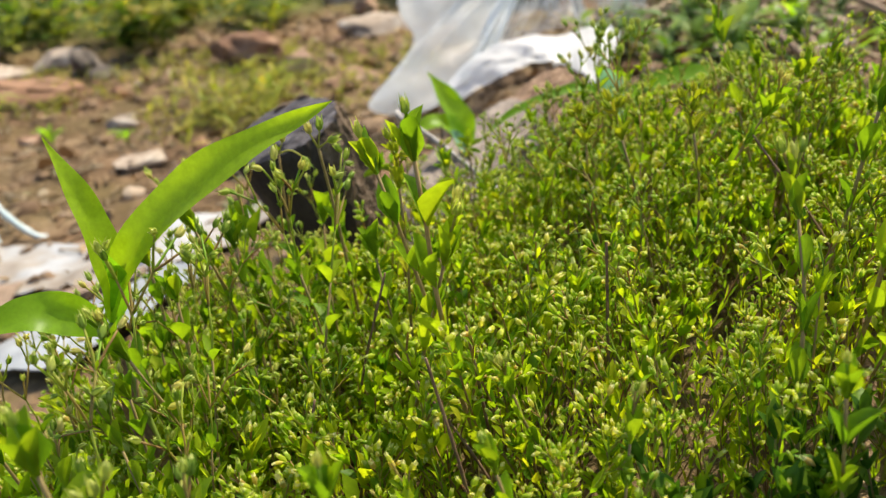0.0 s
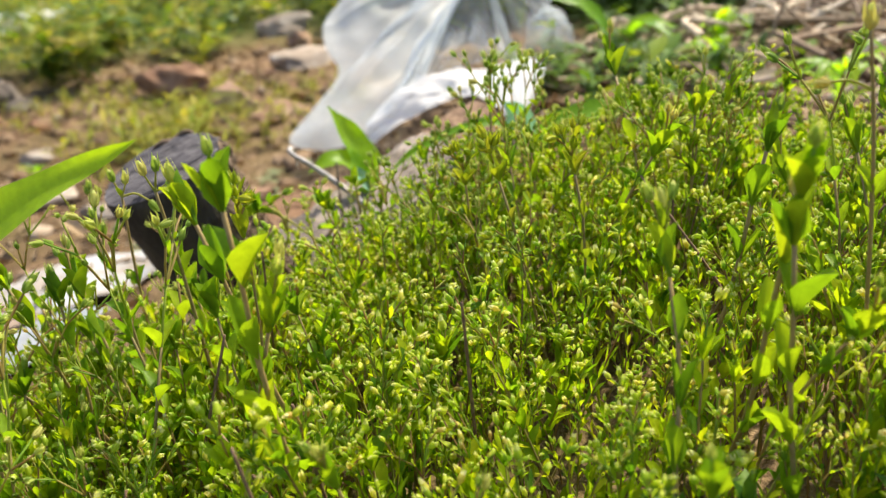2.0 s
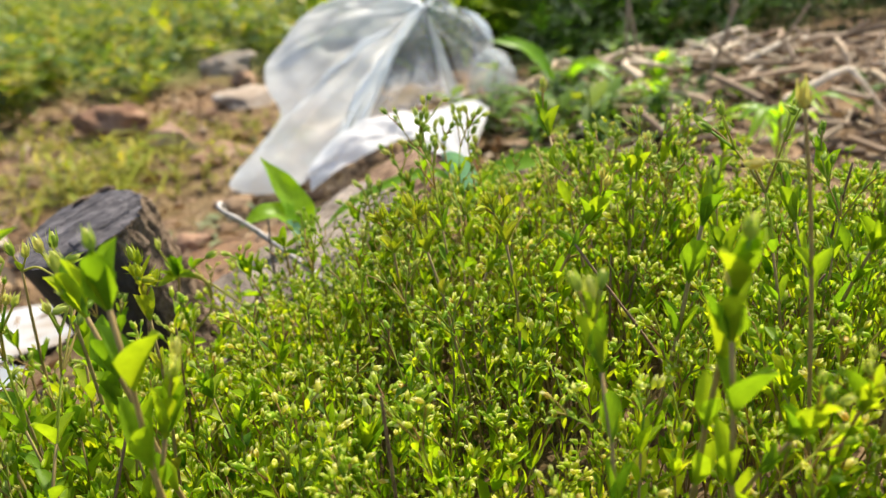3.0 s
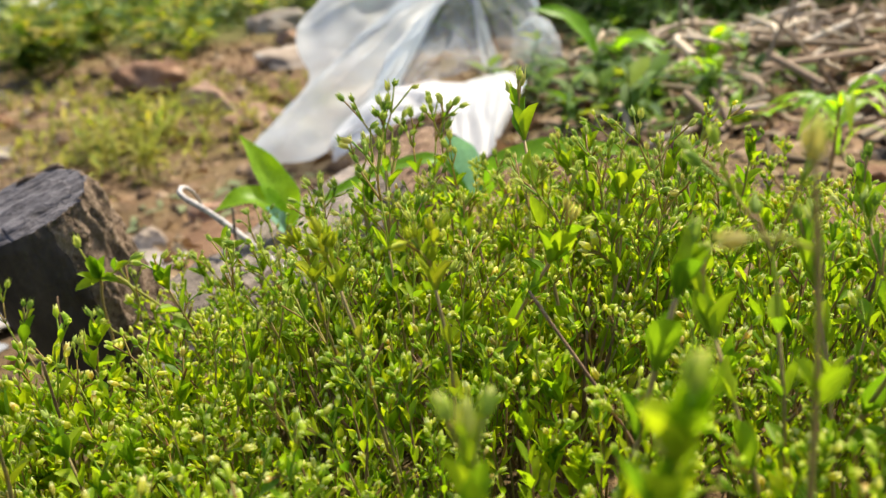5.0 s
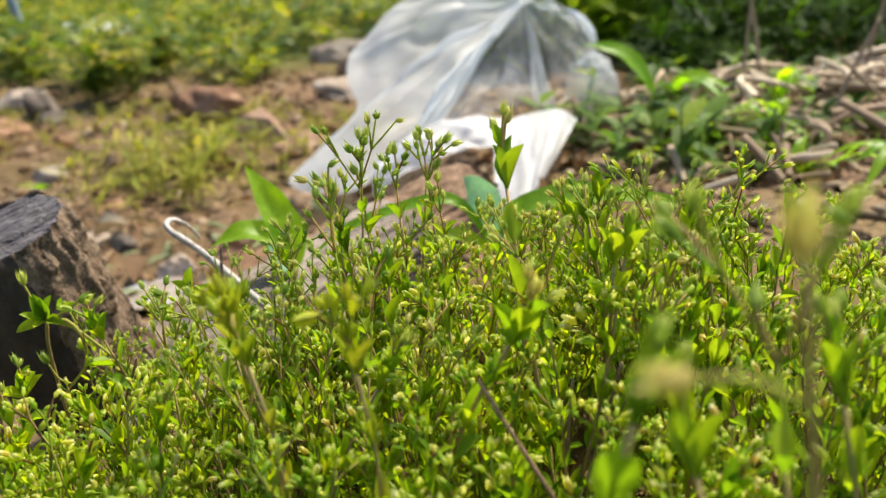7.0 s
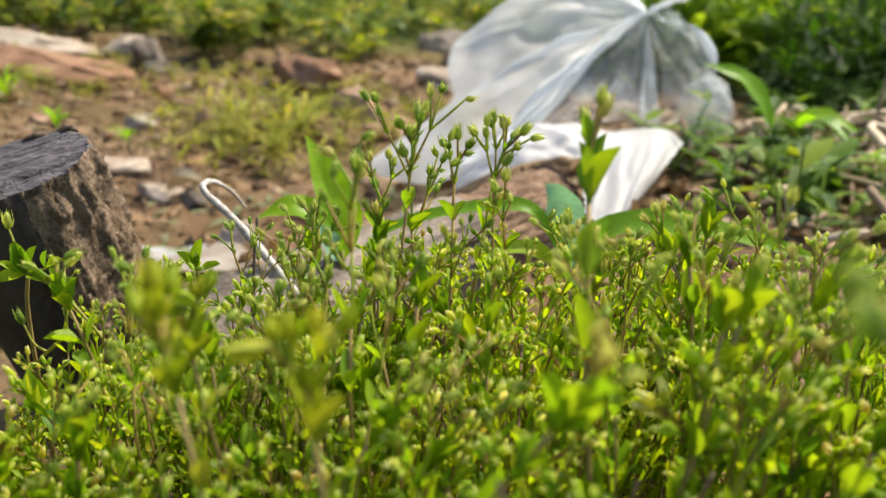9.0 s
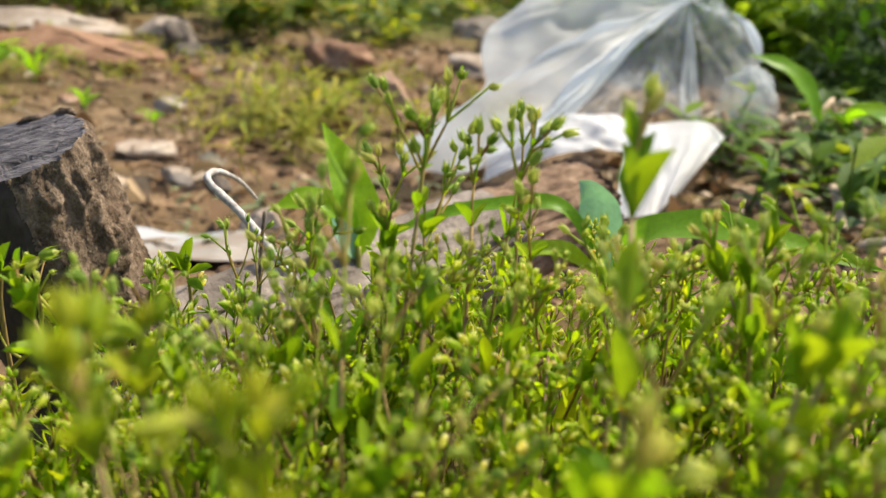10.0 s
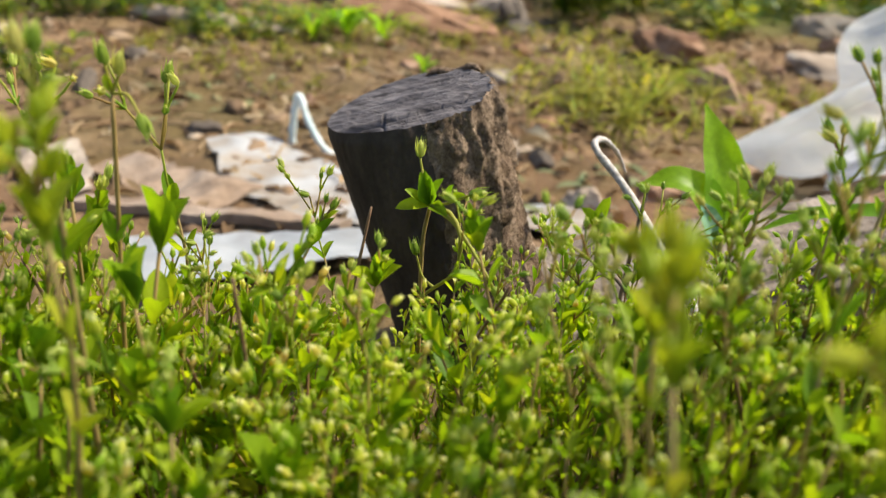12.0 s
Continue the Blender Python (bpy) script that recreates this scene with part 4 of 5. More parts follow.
broad_plant((0.435, 0.80, ground_z(0.435, 0.80) - 0.01),
            [([(0.435, 0.80, 0.175), (0.436, 0.80, 0.225), (0.433, 0.80, 0.262)], 0.003)],
            [([(0.433, 0.80, 0.258), (0.452, 0.785, 0.294), (0.495, 0.755, 0.310), (0.560, 0.715, 0.310)], 0.025, (0.1, -0.55, 0.85), M_lance),
             ([(0.433, 0.80, 0.258), (0.429, 0.805, 0.285), (0.420, 0.808, 0.305), (0.408, 0.806, 0.316)], 0.028, (-0.55, -0.75, 0.35), M_teal),
             ([(0.431, 0.80, 0.255), (0.405, 0.80, 0.296), (0.375, 0.80, 0.300), (0.32, 0.80, 0.285), (0.285, 0.795, 0.262)], 0.011, (0, -0.6, 0.8), M_lance),
             ([(0.432, 0.80, 0.255), (0.40, 0.79, 0.275), (0.36, 0.78, 0.272)], 0.014, (0, -0.5, 0.85), M_lance)],
            "broad-leaved plant with a bluish curled leaf behind the chickweed")
broad_plant((0.86, 1.55, ground_z(0.86, 1.55) - 0.01),
            [([(0.86, 1.55, 0.14), (0.85, 1.55, 0.20), (0.82, 1.54, 0.235)], 0.004)],
            [([(0.80, 1.54, 0.225), (0.775, 1.55, 0.268), (0.738, 1.56, 0.296), (0.688, 1.57, 0.306)], 0.034, (0.1, -0.6, 0.8), M_lance),
             ([(0.82, 1.54, 0.232), (0.86, 1.52, 0.25), (0.91, 1.50, 0.235)], 0.034, (0, -0.5, 0.9), M_lance),
             ([(0.83, 1.545, 0.225), (0.85, 1.50, 0.25), (0.88, 1.45, 0.23)], 0.03, (0.3, -0.5, 0.8), M_lance)],
            "broad-leaved plant with arching leaves beside the plastic bag")
# small leafy weeds on the bank and the bare soil
for k, (x, y, h, n, name_label) in enumerate([
        (0.95, 1.42, 0.12, 7, "leafy green weed on the dry bank"), (1.04, 1.60, 0.13, 6, "leafy green weed on the dry bank"), (0.80, 1.34, 0.09, 8, "leafy green weed at the foot of the bank"),
        (0.88, 1.22, 0.08, 6, "leafy green weed in the straw"), (0.90, 1.30, 0.08, 6, "leafy green weed on the dry bank"),
        (-0.86, 2.22, 0.14, 12, "green grassy weed on bare soil"),
        (-0.55, 2.05, 0.08, 7, "small weed on bare soil"), (-1.25, 2.4, 0.16, 12, "green grassy weed on bare soil"), (-0.35, 1.95, 0.06, 6, "small weed on bare soil")]):
    g = np.random.default_rng(900 + k)
    z = lay_z(x, y)
    leaves = []
    for i in range(n):
        a, q = g.uniform(0, 2 * math.pi), g.uniform(0.2, 0.8)
        reach = h * g.uniform(0.35, 0.75)
        p0 = S([x, y, z + h * q * 0.55])
        o = S([math.cos(a), math.sin(a), 0])
        leaves.append(([p0, p0 + o * reach * 0.5 + S([0, 0, h * 0.33]), p0 + o * reach + S([0, 0, h * g.uniform(0.15, 0.5)])], h * g.uniform(0.12, 0.2), unit(S([0, 0, 1.0]) - 0.4 * o), M_lance))
    broad_plant((x, y, z - 0.008), [([(x, y, z - 0.008), (x + 0.003, y, z + h * 0.3), (x, y, z + h * 0.55)], 0.0022)], leaves, name_label)


def grass_tuft(x, y, n, length, label, seed, mat=None, lean=(0, 0)):
    g = np.random.default_rng(seed)
    root = new("grass_tuft")
    z = lay_z(x, y) - 0.005
    root.location = (x, y, z)
    for i in range(n):
        a = g.uniform(0, 2 * math.pi)
        o = S([math.cos(a) + lean[0], math.sin(a) + lean[1], 0])
        ln = length * g.uniform(0.6, 1.1)
        pts = [o * 0.002, o * 0.25 * ln + S([0, 0, 0.55 * ln]), o * 0.6 * ln + S([0, 0, 0.72 * ln]), o * 0.95 * ln + S([0, 0, 0.6 * ln])]
        geo = Geo()
        geo.add(*long_leaf(pts, ln * 0.07, unit(S([0, 0, 1.0]) - 0.3 * o), 0.35, 0.3, 0, 14))
        part("blade", to_mesh("blade", geo, [mat or M_lance]), root)
    return tagged(root, label, "grass")


rosette = []
for k in range(11):
    a = 2 * math.pi * k / 11 + 0.3
    o, r = S([math.cos(a), math.sin(a), 0]), 0.075 + 0.02 * math.sin(k * 2.3)
    p0 = S([0.845, 0.925, 0.245 + 0.003 * k])
    rosette.append(([p0, p0 + o * r * 0.5 + S([0, 0, 0.022]), p0 + o * r + S([0, 0, 0.012 * math.sin(k * 1.7)])], 0.013, unit(S([0, -0.2, 1.0]) - 0.3 * o), M_lance))
broad_plant((0.845, 0.925, lay_z(0.845, 0.925) - 0.008), [([(0.845, 0.925, lay_z(0.845, 0.925) - 0.008), (0.843, 0.925, 0.20), (0.845, 0.925, 0.278)], 0.003)], rosette, "green weed with a whorl of narrow leaves on the bank")
grass_tuft(0.93, 1.04, 8, 0.10, "tuft of green grass blades on the bank", 2)
grass_tuft(-0.80, 2.3, 14, 0.13, "tuft of green grass on bare soil", 3)
grass_tuft(-0.95, 2.2, 12, 0.12, "tuft of green grass on bare soil", 4)
grass_tuft(-0.05, 2.25, 10, 0.10, "tuft of yellow-green grass on bare soil", 5)


def build_dusty():
    geo = Geo()
    for k in range(64):
        x, y = (rng.normal(0.07, 0.10), rng.normal(1.52, 0.09)) if k < 36 else (rng.normal(-0.78, 0.12), rng.normal(1.62, 0.09))
        a = rng.uniform(0, 2 * math.pi)
        v, t = leaf(5, rng.uniform(0.03, 0.06), 0.3, 0.2, 0.4)
        m = frame_of((0, 0, 0), (math.cos(a), math.sin(a), rng.uniform(0.1, 0.6)), (0, 0, 1), 1)
        geo.add(v @ m[:3, :3].T + (x, y, lay_z(x, y) + 0.004), t)
    return to_mesh("dusty_leaves", geo, [M_dusty])


tagged(new("dusty_leaves", build_dusty()), label="dusty grey-green fallen leaves on the soil", category="leaves", kind="stuff")

# ---- straw on the bank ----


def build_straw():
    geo = Geo()
    for k in range(480):
        x, y = rng.uniform(0.70, 1.75), rng.uniform(1.0, 2.3)
        if x < 0.78 and y < 1.1:
            continue
        heap = 0.11 * math.exp(-(((x - 1.25) / 0.42) ** 2) - ((y - 1.5) / 0.5) ** 2)
        z = lay_z(x, y) + rng.uniform(0, 1) * heap + 0.004
        a = rng.normal(0.5, 0.8)
        ln = rng.uniform(0.05, 0.18) * (0.5 if y < 1.3 else 1)
        d = S([math.cos(a), math.sin(a), rng.normal(0.0, 0.15)])
        kink = rng.normal(0, 0.02, 3)
        pts = curve_points([S([x, y, z]) - d * ln / 2, S([x, y, z]) + kink * 0.6, S([x, y, z]) + d * ln / 2 + kink], 6)
        pts[:, 2] = np.maximum(pts[:, 2], [lay_z(p[0], p[1]) + 0.002 for p in pts])
        geo.add(*tube(pts, rng.uniform(0.0026, 0.0066), 5))
    return to_mesh("straw_heap", geo, [M_straw])


tagged(new("straw_heap", build_straw()), label="heap of dry brown straw and stalks on the bank", category="straw", kind="stuff")
tg = np.random.default_rng(61)
for k in range(46):
    x, y = tg.uniform(0.82, 1.55), tg.uniform(1.12, 2.0)
    a, ln, arch = tg.normal(0.4, 1.0), tg.uniform(0.08, 0.22), tg.uniform(0.0, 0.06)
    heap = 0.09 * math.exp(-(((x - 1.25) / 0.42) ** 2) - ((y - 1.5) / 0.5) ** 2) * tg.uniform(0.5, 1.1)
    pts = []
    for q in (-0.5, -0.15, 0.2, 0.5):
        px, py = x + math.cos(a) * ln * q + tg.normal(0, 0.024), y + math.sin(a) * ln * q + tg.normal(0, 0.024)
        pts.append((px, py, lay_z(px, py) + 0.006 + heap + arch * (1 - 4 * q * q)))
    tagged(build_twig("dry_stalk", pts, tg.uniform(0.0045, 0.0078), 0.0032, M_stalk_pale, "pale bent dry stalk lying on the straw heap", 7), category="stalk", group="dry stalks in the straw")
for k, (x, y, dx, dy, h) in enumerate([(0.98, 1.62, 0.02, 0.02, 0.26), (1.06, 1.70, -0.03, 0.05, 0.28), (1.00, 1.38, 0.09, 0.03, 0.20), (0.84, 1.20, 0.02, 0.01, 0.09), (0.86, 1.17, -0.02, 0.03, 0.07), (1.18, 1.5, 0.12, 0.0, 0.18), (1.12, 1.3, -0.10, 0.08, 0.15), (1.3, 1.8, 0.05, 0.0, 0.3)]):
    z = lay_z(x, y) - 0.006
    tagged(build_twig("dry_stalk", [(x, y, z), (x + dx * 0.4, y + dy * 0.4, z + h * 0.5), (x + dx, y + dy, z + h)], 0.0042, 0.0024, M_straw, "pale dry stalk standing in the straw"), category="stalk", group="dry stalks in the straw")

# ---- meadow behind ----


def leaf_mass(name, count, place, height, size, mat, seed, slim=False):
    """Many leafy stems, each a stalk with leaves and thin blades."""
    g = np.random.default_rng(seed)
    geo = Geo()
    shapes = [leaf(4, 1, w * (0.4 if slim else 1), 0.3, b) for w, b in ((0.45, 0.3), (0.3, 0.4), (0.16, 0.6), (0.5, 0.15))]
    for k in range(count):
        x, y = place(g)
        z = lay_z(x, y) if abs(x) < 6 and y < 9 else 0.0
        h = height * g.uniform(0.5, 1.2)
        lean = g.normal(0, 0.25, 2)
        top = S([x + lean[0] * h, y + lean[1] * h, z + h])
        foot = S([x, y, z - 0.004])
        geo.add(*tube([foot, (foot + top) / 2 + S([0.1 * h * g.normal(), 0.1 * h * g.normal(), 0]), top], 0.0018, 3))
        for i in range(g.integers(7, 13)):
            q = g.uniform(0.15, 1)
            p = foot + (top - foot) * q
            a = g.uniform(0, 2 * math.pi)
            v, t = shapes[g.integers(4)]
            m = frame_of(p, (math.cos(a), math.sin(a), g.uniform(0.1, 1.0)), (0, 0, 1.0), size * g.uniform(0.6, 1.4))
            geo.add(v @ m[:3, :3].T + m[:3, 3], t)
    return to_mesh(name, geo, [mat])


def meadow_spot(g):
    while True:
        x, y = g.uniform(-3.2, 1.6), 3.0 + 6.5 * g.random() ** 1.6
        edge = 3.15 + 0.12 * math.sin(x * 5) + 0.25 * (x < -0.75) * (x > -1.5) + 0.5 * max(0, x - 0.1)
        if y > edge and noise.noise(Vector((x * 1.8, y * 1.8, 3))) > -0.28 - 0.04 * (y - 3.3) and not (0.0 < x < 0.4 and y < 3.95):
            return x, y


tagged(new("meadow", leaf_mass("meadow", 2300, meadow_spot, 0.20, 0.078, M_far, 31)), label="sunlit yellow-green meadow of low weeds", category="meadow", kind="stuff")


def thicket_spot(g):
    while True:
        x, y = g.uniform(0.85, 4.5), g.uniform(2.15, 7.0)
        if y > 2.25 + 0.35 * abs(x - 1.1) and x > 1.10 + 0.30 * max(0, y - 2.6):
            return x, y




def lush_spot(g):
    while True:
        x, y = g.uniform(0.75, 2.2), g.uniform(3.1, 6.0)
        if y > 3.0 + 0.25 * abs(x - 1.0):
            return x, y


tagged(new("tall_grass", leaf_mass("tall_grass", 620, lush_spot, 0.42, 0.20, M_lush, 36, True)), label="bright yellow-green sunlit tall grass behind the bag", category="grass", kind="stuff")
# backlit weeds, their shade painted as dark leaves
tagged(new("thicket", leaf_mass("thicket", 1500, thicket_spot, 0.36, 0.12, M_shaded_weed, 32, True)), label="dense green weeds behind the plastic bag, coloured dark for their shaded side", category="weeds", kind="stuff")


def moss_spot(g):
    while True:
        x, y = g.uniform(-1.5, 0.4), g.uniform(1.5, 3.2)
        if noise.noise(Vector((x * 1.7, y * 1.7, 8))) > 0.02:
            return x, y


tagged(new("low_weeds", leaf_mass("low_weeds", 480, moss_spot, 0.036, 0.024, M_yellow_weed, 33, True)), label="low sparse yellow-green weeds on the bare soil", category="weeds", kind="stuff")


def corner_spot(g):
    while True:
        x, y = g.uniform(-2.4, -0.95), g.uniform(1.35, 2.5)
        if noise.noise(Vector((x * 2.6, y * 2.6, 5))) > -0.08 + 0.5 * (x + 1.35):
            return x, y


tagged(new("soil_weeds", leaf_mass("soil_weeds", 520, corner_spot, 0.075, 0.04, M_far, 37)), label="patches of green weeds on the bare soil", category="weeds", kind="stuff")


def yellow_spot(g):
    return g.normal(-0.09, 0.10), g.normal(2.06, 0.13)


tagged(new("yellow_weeds", leaf_mass("yellow_weeds", 70, yellow_spot, 0.095, 0.048, M_yellow_weed, 38, True)), label="patch of yellowish weeds on the bare soil", category="weeds", kind="stuff")


def bank_spot(g):
    return (g.uniform(0.74, 1.3), g.uniform(1.25, 2.2)) if g.random() < 0.5 else (g.uniform(0.64, 0.92), g.uniform(1.15, 1.7))


tagged(new("bank_weeds", leaf_mass("bank_weeds", 80, bank_spot, 0.085, 0.045, M_bank, 34)), label="leafy green weeds on the bank beside the bag", category="weeds", kind="stuff")
post = new("blue_post")
post.location = (-1.42, 4.85, 0)
geo = Geo()
geo.add(*tube([(0.04, 0, -0.02), (0, 0, 0.2), (-0.06, 0, 0.6)], 0.022, 10))
post.data = None
part("shaft", to_mesh("shaft", geo, [M_post]), post)
tagged(post, "slim blue-grey leaning post in the meadow", "post")

# ---- chickweed ----
LOW_LEAF, LOW_BUD = [leaf(4, 1, w, 0.5, b) for w, b in ((0.32, 0.1), (0.40, 0.2), (0.27, -0.1), (0.45, 0.1), (0.52, 0.2), (0.40, -0.1))], bud(5, 4)


def chickweed_spec(g, height, size, forks, spread, bud_size, nod=0.3, top_leaves=0, rise=0.3, reach=0.15, nodes=0, bract=0.55, lift=0.62, bare=0.0):
    """One plant as lists of stems, leaves and capsules, from its root at the origin."""
    stems, leaves, buds = [], [], []
    lean = g.normal(0, 0.10, 2)
    n = nodes or max(3, int(height / (0.007 + size * 0.5)))
    pts = [np.zeros(3)]
    way = unit((lean[0], lean[1], 1))
    for i in range(n):
        way = unit(way + S([*g.normal(0, 0.07, 2), 0.03]))
        pts.append(pts[-1] + way * height * 0.72 / n)
    stems.append((S(pts), 0.00065 * (1 + 12 * size), 0.00045 * (1 + 12 * size)))
    spin = g.uniform(0, 2 * math.pi)

    def pair(p, axis, ln, rise):
        nonlocal spin
        spin += math.pi / 2 + g.normal(0, 0.25)
        s = side_of(axis)
        u = np.cross(s, axis)
        for k in (0, math.pi):
            o = math.cos(spin + k) * s + math.sin(spin + k) * u
            el = rise + g.normal(0, 0.15)
            ahead = unit(o * math.cos(el) + axis * math.sin(el))
            leaves.append((frame_of(p + o * 0.0006, ahead, axis - 0.3 * o, ln * g.uniform(0.8, 1.15)), int(g.integers(3))))

    for i in range(1 + int(bare * n), n + 1):
        pair(pts[i], unit(pts[i] - pts[i - 1]), size * (0.65 + 0.45 * i / n), lift + rise * i / n)
    for i in range(top_leaves):
        pair(pts[-1] + way * 0.002 * i, way, size * (1.0 - 0.12 * i), 1.28 + 0.08 * i)

    def flower(p, d):
        if g.random() < nod:
            d = unit(d + S([*g.normal(0, 0.8, 2), -g.uniform(0, 0.9)]))
        buds.append((frame_of(p, d, (0.3, 0.2, 1.0) if abs(d[2]) < 0.95 else (1.0, 0, 0), bud_size * g.uniform(0.75, 1.15)),))

    def fork(p, d, ln, depth):
        end = p + d * ln
        midp = (p + end) / 2 + g.normal(0, 0.02, 3) * ln
        stems.append((S([p, end]) if bare else S([p, midp, end]), 0.0005, 0.0004))
        if depth == 0:
            flower(end, unit(end - midp))
            return
        pair(end, d, size * bract, 1.0)
        ped = unit(d + g.normal(0, 0.25, 3))
        tip = end + ped * ln * g.uniform(0.4, 0.8)
        stems.append((S([end, tip]), 0.0005, 0.0004))
        flower(tip, ped)
        a = g.uniform(0, math.pi)
        s = side_of(d)
        u = np.cross(s, d)
        for k in (0, math.pi):
            o = math.cos(a + k) * s + math.sin(a + k) * u
            fork(end, unit(d + o * spread * g.uniform(0.7, 1.3)), ln * g.uniform(0.6, 0.9), depth - 1)

    fork(pts[-1], way, height * reach, forks)
    return stems, leaves, buds


def flat_spec(spec, broad=False, leaf_mat=1):
    """A plant joined into arrays, for the carpet."""
    stems, leaves, buds = spec
    geo = Geo()
    for k, (pts, r0, r1) in enumerate(stems):
        pts = pts[[0, len(pts) // 3, 2 * len(pts) // 3, -1]] if k == 0 else pts
        geo.add(*tube(pts, np.linspace(r0, r1, len(pts)), 3, False), 4 if k == 0 else 0)
    for m, k in leaves:
        v, t = LOW_LEAF[k + 3 * broad]
        geo.add(v @ m[:3, :3].T + m[:3, 3], t, leaf_mat)
    for (m,) in buds:
        v, t = LOW_BUD
        geo.add(v @ m[:3, :3].T + m[:3, 3], t, np.where(t.min(1) >= 10, 3, 2))
    return geo.arrays()


def carpet_edge(x):
    """How far back the chickweed reaches at x."""
    return np.interp(x, [-0.30, -0.10, 0.0, 0.10, 0.20, 0.30, 0.42, 0.48, 0.55, 0.65, 0.75], [0.50, 0.54, 0.56, 0.575, 0.605, 0.65, 0.69, 0.65, 0.605, 0.56, 0.53])


def build_carpet():
    g = np.random.default_rng(5)
    kinds = [flat_spec(chickweed_spec(g, g.uniform(0.085, 0.125), g.uniform(0.0065, 0.0095), 2 + (k % 4 == 0), g.uniform(0.32, 0.60), g.uniform(0.0038, 0.0052), 0.45, reach=g.uniform(0.07, 0.12), bract=0.6, bare=0.4, lift=0.95)) for k in range(16)]
    kinds += [flat_spec(chickweed_spec(g, g.uniform(0.085, 0.125), g.uniform(0.0080, 0.0115), 1 + k % 2, g.uniform(0.30, 0.5), g.uniform(0.0042, 0.0054), 0.4, reach=g.uniform(0.06, 0.10), bract=0.8, bare=0.25, lift=0.9)) for k in range(10)]
    kinds += [flat_spec(chickweed_spec(g, g.uniform(0.085, 0.13), g.uniform(0.0100, 0.0155), 1, 0.4, 0.0050, 0.3, 2, 0.25, 0.09, lift=0.95, bare=0.2), True) for _ in range(12)]
    # leafy kinds whose leaf colour holds the shade
    kinds += [flat_spec(chickweed_spec(g, g.uniform(0.08, 0.12), g.uniform(0.0100, 0.0160), 0, 0.4, 0.0048, 0.3, 2, 0.25, 0.09, lift=0.8, bare=0.25), True, 5) for _ in range(6)]
    spots = []
    while len(spots) < 4500:
        x, y = g.uniform(-0.22, 0.72), g.uniform(0.03, 0.68)
        edge = carpet_edge(x) + 0.02 * noise.noise(Vector((x * 20, y * 20, 1)))
        bare = -3.0 * (x + 0.04) if x < -0.04 else 0
        if len(spots) > 3900:
            x, y = g.uniform(-0.35, 1.0), g.uniform(-0.35, 0.6)
            edge = carpet_edge(x) + 0.04 * noise.noise(Vector((x * 9, y * 9, 1)))
            if y < edge and (abs(x - 0.25) > 0.16 + 0.75 * y or y < 0.03) and g.random() > 1.6 * math.hypot(x - 0.3, y - 0.1) - 0.35:
                spots.append((x, y, g.uniform(0, 2 * math.pi), g.uniform(0.7, 1.1), *g.normal(0, 0.16, 2), g.integers(38), edge - y))
            continue
        if y < edge and g.random() > bare and abs(x - 0.25) < 0.16 + 0.75 * y:
            spots.append((x, y, g.uniform(0, 2 * math.pi), g.uniform(0.7, 1.12), *g.normal(0, 0.16, 2), g.integers(26) if g.random() < (0.15 if (x > 0.44 and y < 0.32) or (x < 0.10 and y < 0.45) else 0.30 if x < 0.21 and 0.36 < y < 0.54 else 0.70 if x > 0.2 else 0.56) else 26 + g.integers(12), edge - y))
    spots = S(spots)
    # shade at the near right is painted by giving most plants darker leaves
    shade_zone = (spots[:, 0] > 0.24) & (spots[:, 1] < 0.225) & (g.random(len(spots)) < 0.85)
    spots[shade_zone, 6] = 38 + g.integers(0, 6, shade_zone.sum())
    allv, allt, allm, n = [], [], [], 0
    for k, (v, t, m) in enumerate(kinds):
        mine = spots[spots[:, 6] == k]
        c, s = np.cos(mine[:, 2]), np.sin(mine[:, 2])
        x = c[:, None] * v[:, 0] - s[:, None] * v[:, 1]
        y = s[:, None] * v[:, 0] + c[:, None] * v[:, 1]
        z = np.repeat(v[None, :, 2], len(mine), 0)
        x, y = x + mine[:, 4:5] * z, y + mine[:, 5:6] * z
        tuft = S([0.98 + 0.30 * noise.noise(Vector((a * 16, b * 16, 6))) for a, b in mine[:, :2]])[:, None]
        small = mine[:, 3:4] * 0.90 * tuft * np.clip(0.7 + 3.2 * mine[:, 7:8], 0.7, 1) * (1 + 0.18 * (mine[:, 0:1] < 0.13) * (mine[:, 1:2] > 0.26) * (mine[:, 1:2] < 0.42))
        foot = S([lay_z(a, b) - 0.003 for a, b in mine[:, :2]])[:, None]
        out = np.stack([x * small + mine[:, 0:1], y * small + mine[:, 1:2], z * small + foot], -1)
        allv.append(out.reshape(-1, 3))
        allt.append((t[None] + (np.arange(len(mine)) * len(v))[:, None, None] + n).reshape(-1, 3))
        allm.append(np.tile(m, len(mine)))
        n += out.shape[0] * out.shape[1]
    return to_mesh("chickweed_carpet", (np.concatenate(allv), np.concatenate(allt), np.concatenate(allm)), [M_stem, M_leaf, M_bud, M_bud_tip, M_stem_brown, M_leaf_shaded])


tagged(new("chickweed_carpet", build_carpet()), label="dense carpet of green chickweed with pale seed capsules", category="chickweed", kind="stuff")

LEAF_MESH, YELLOW_MESH = [], []
for k, (w, f, b) in enumerate(((0.42, 0.95, 0.02), (0.47, 1.10, 0.08), (0.36, 0.85, -0.12))):
    g1 = Geo()
    g1.add(*leaf(8, 1, w, f, b, 0.42, 0.008))
    LEAF_MESH.append(to_mesh("leaf", g1, [M_leaf_piece]))
    YELLOW_MESH.append(to_mesh("leaf", g1, [M_leaf_yellow]))
g1 = Geo()
bv, bt = bud(7, 6)
g1.add(bv, bt, np.where(bv[bt][:, :, 1].min(1) > 0.72, 1, 0))
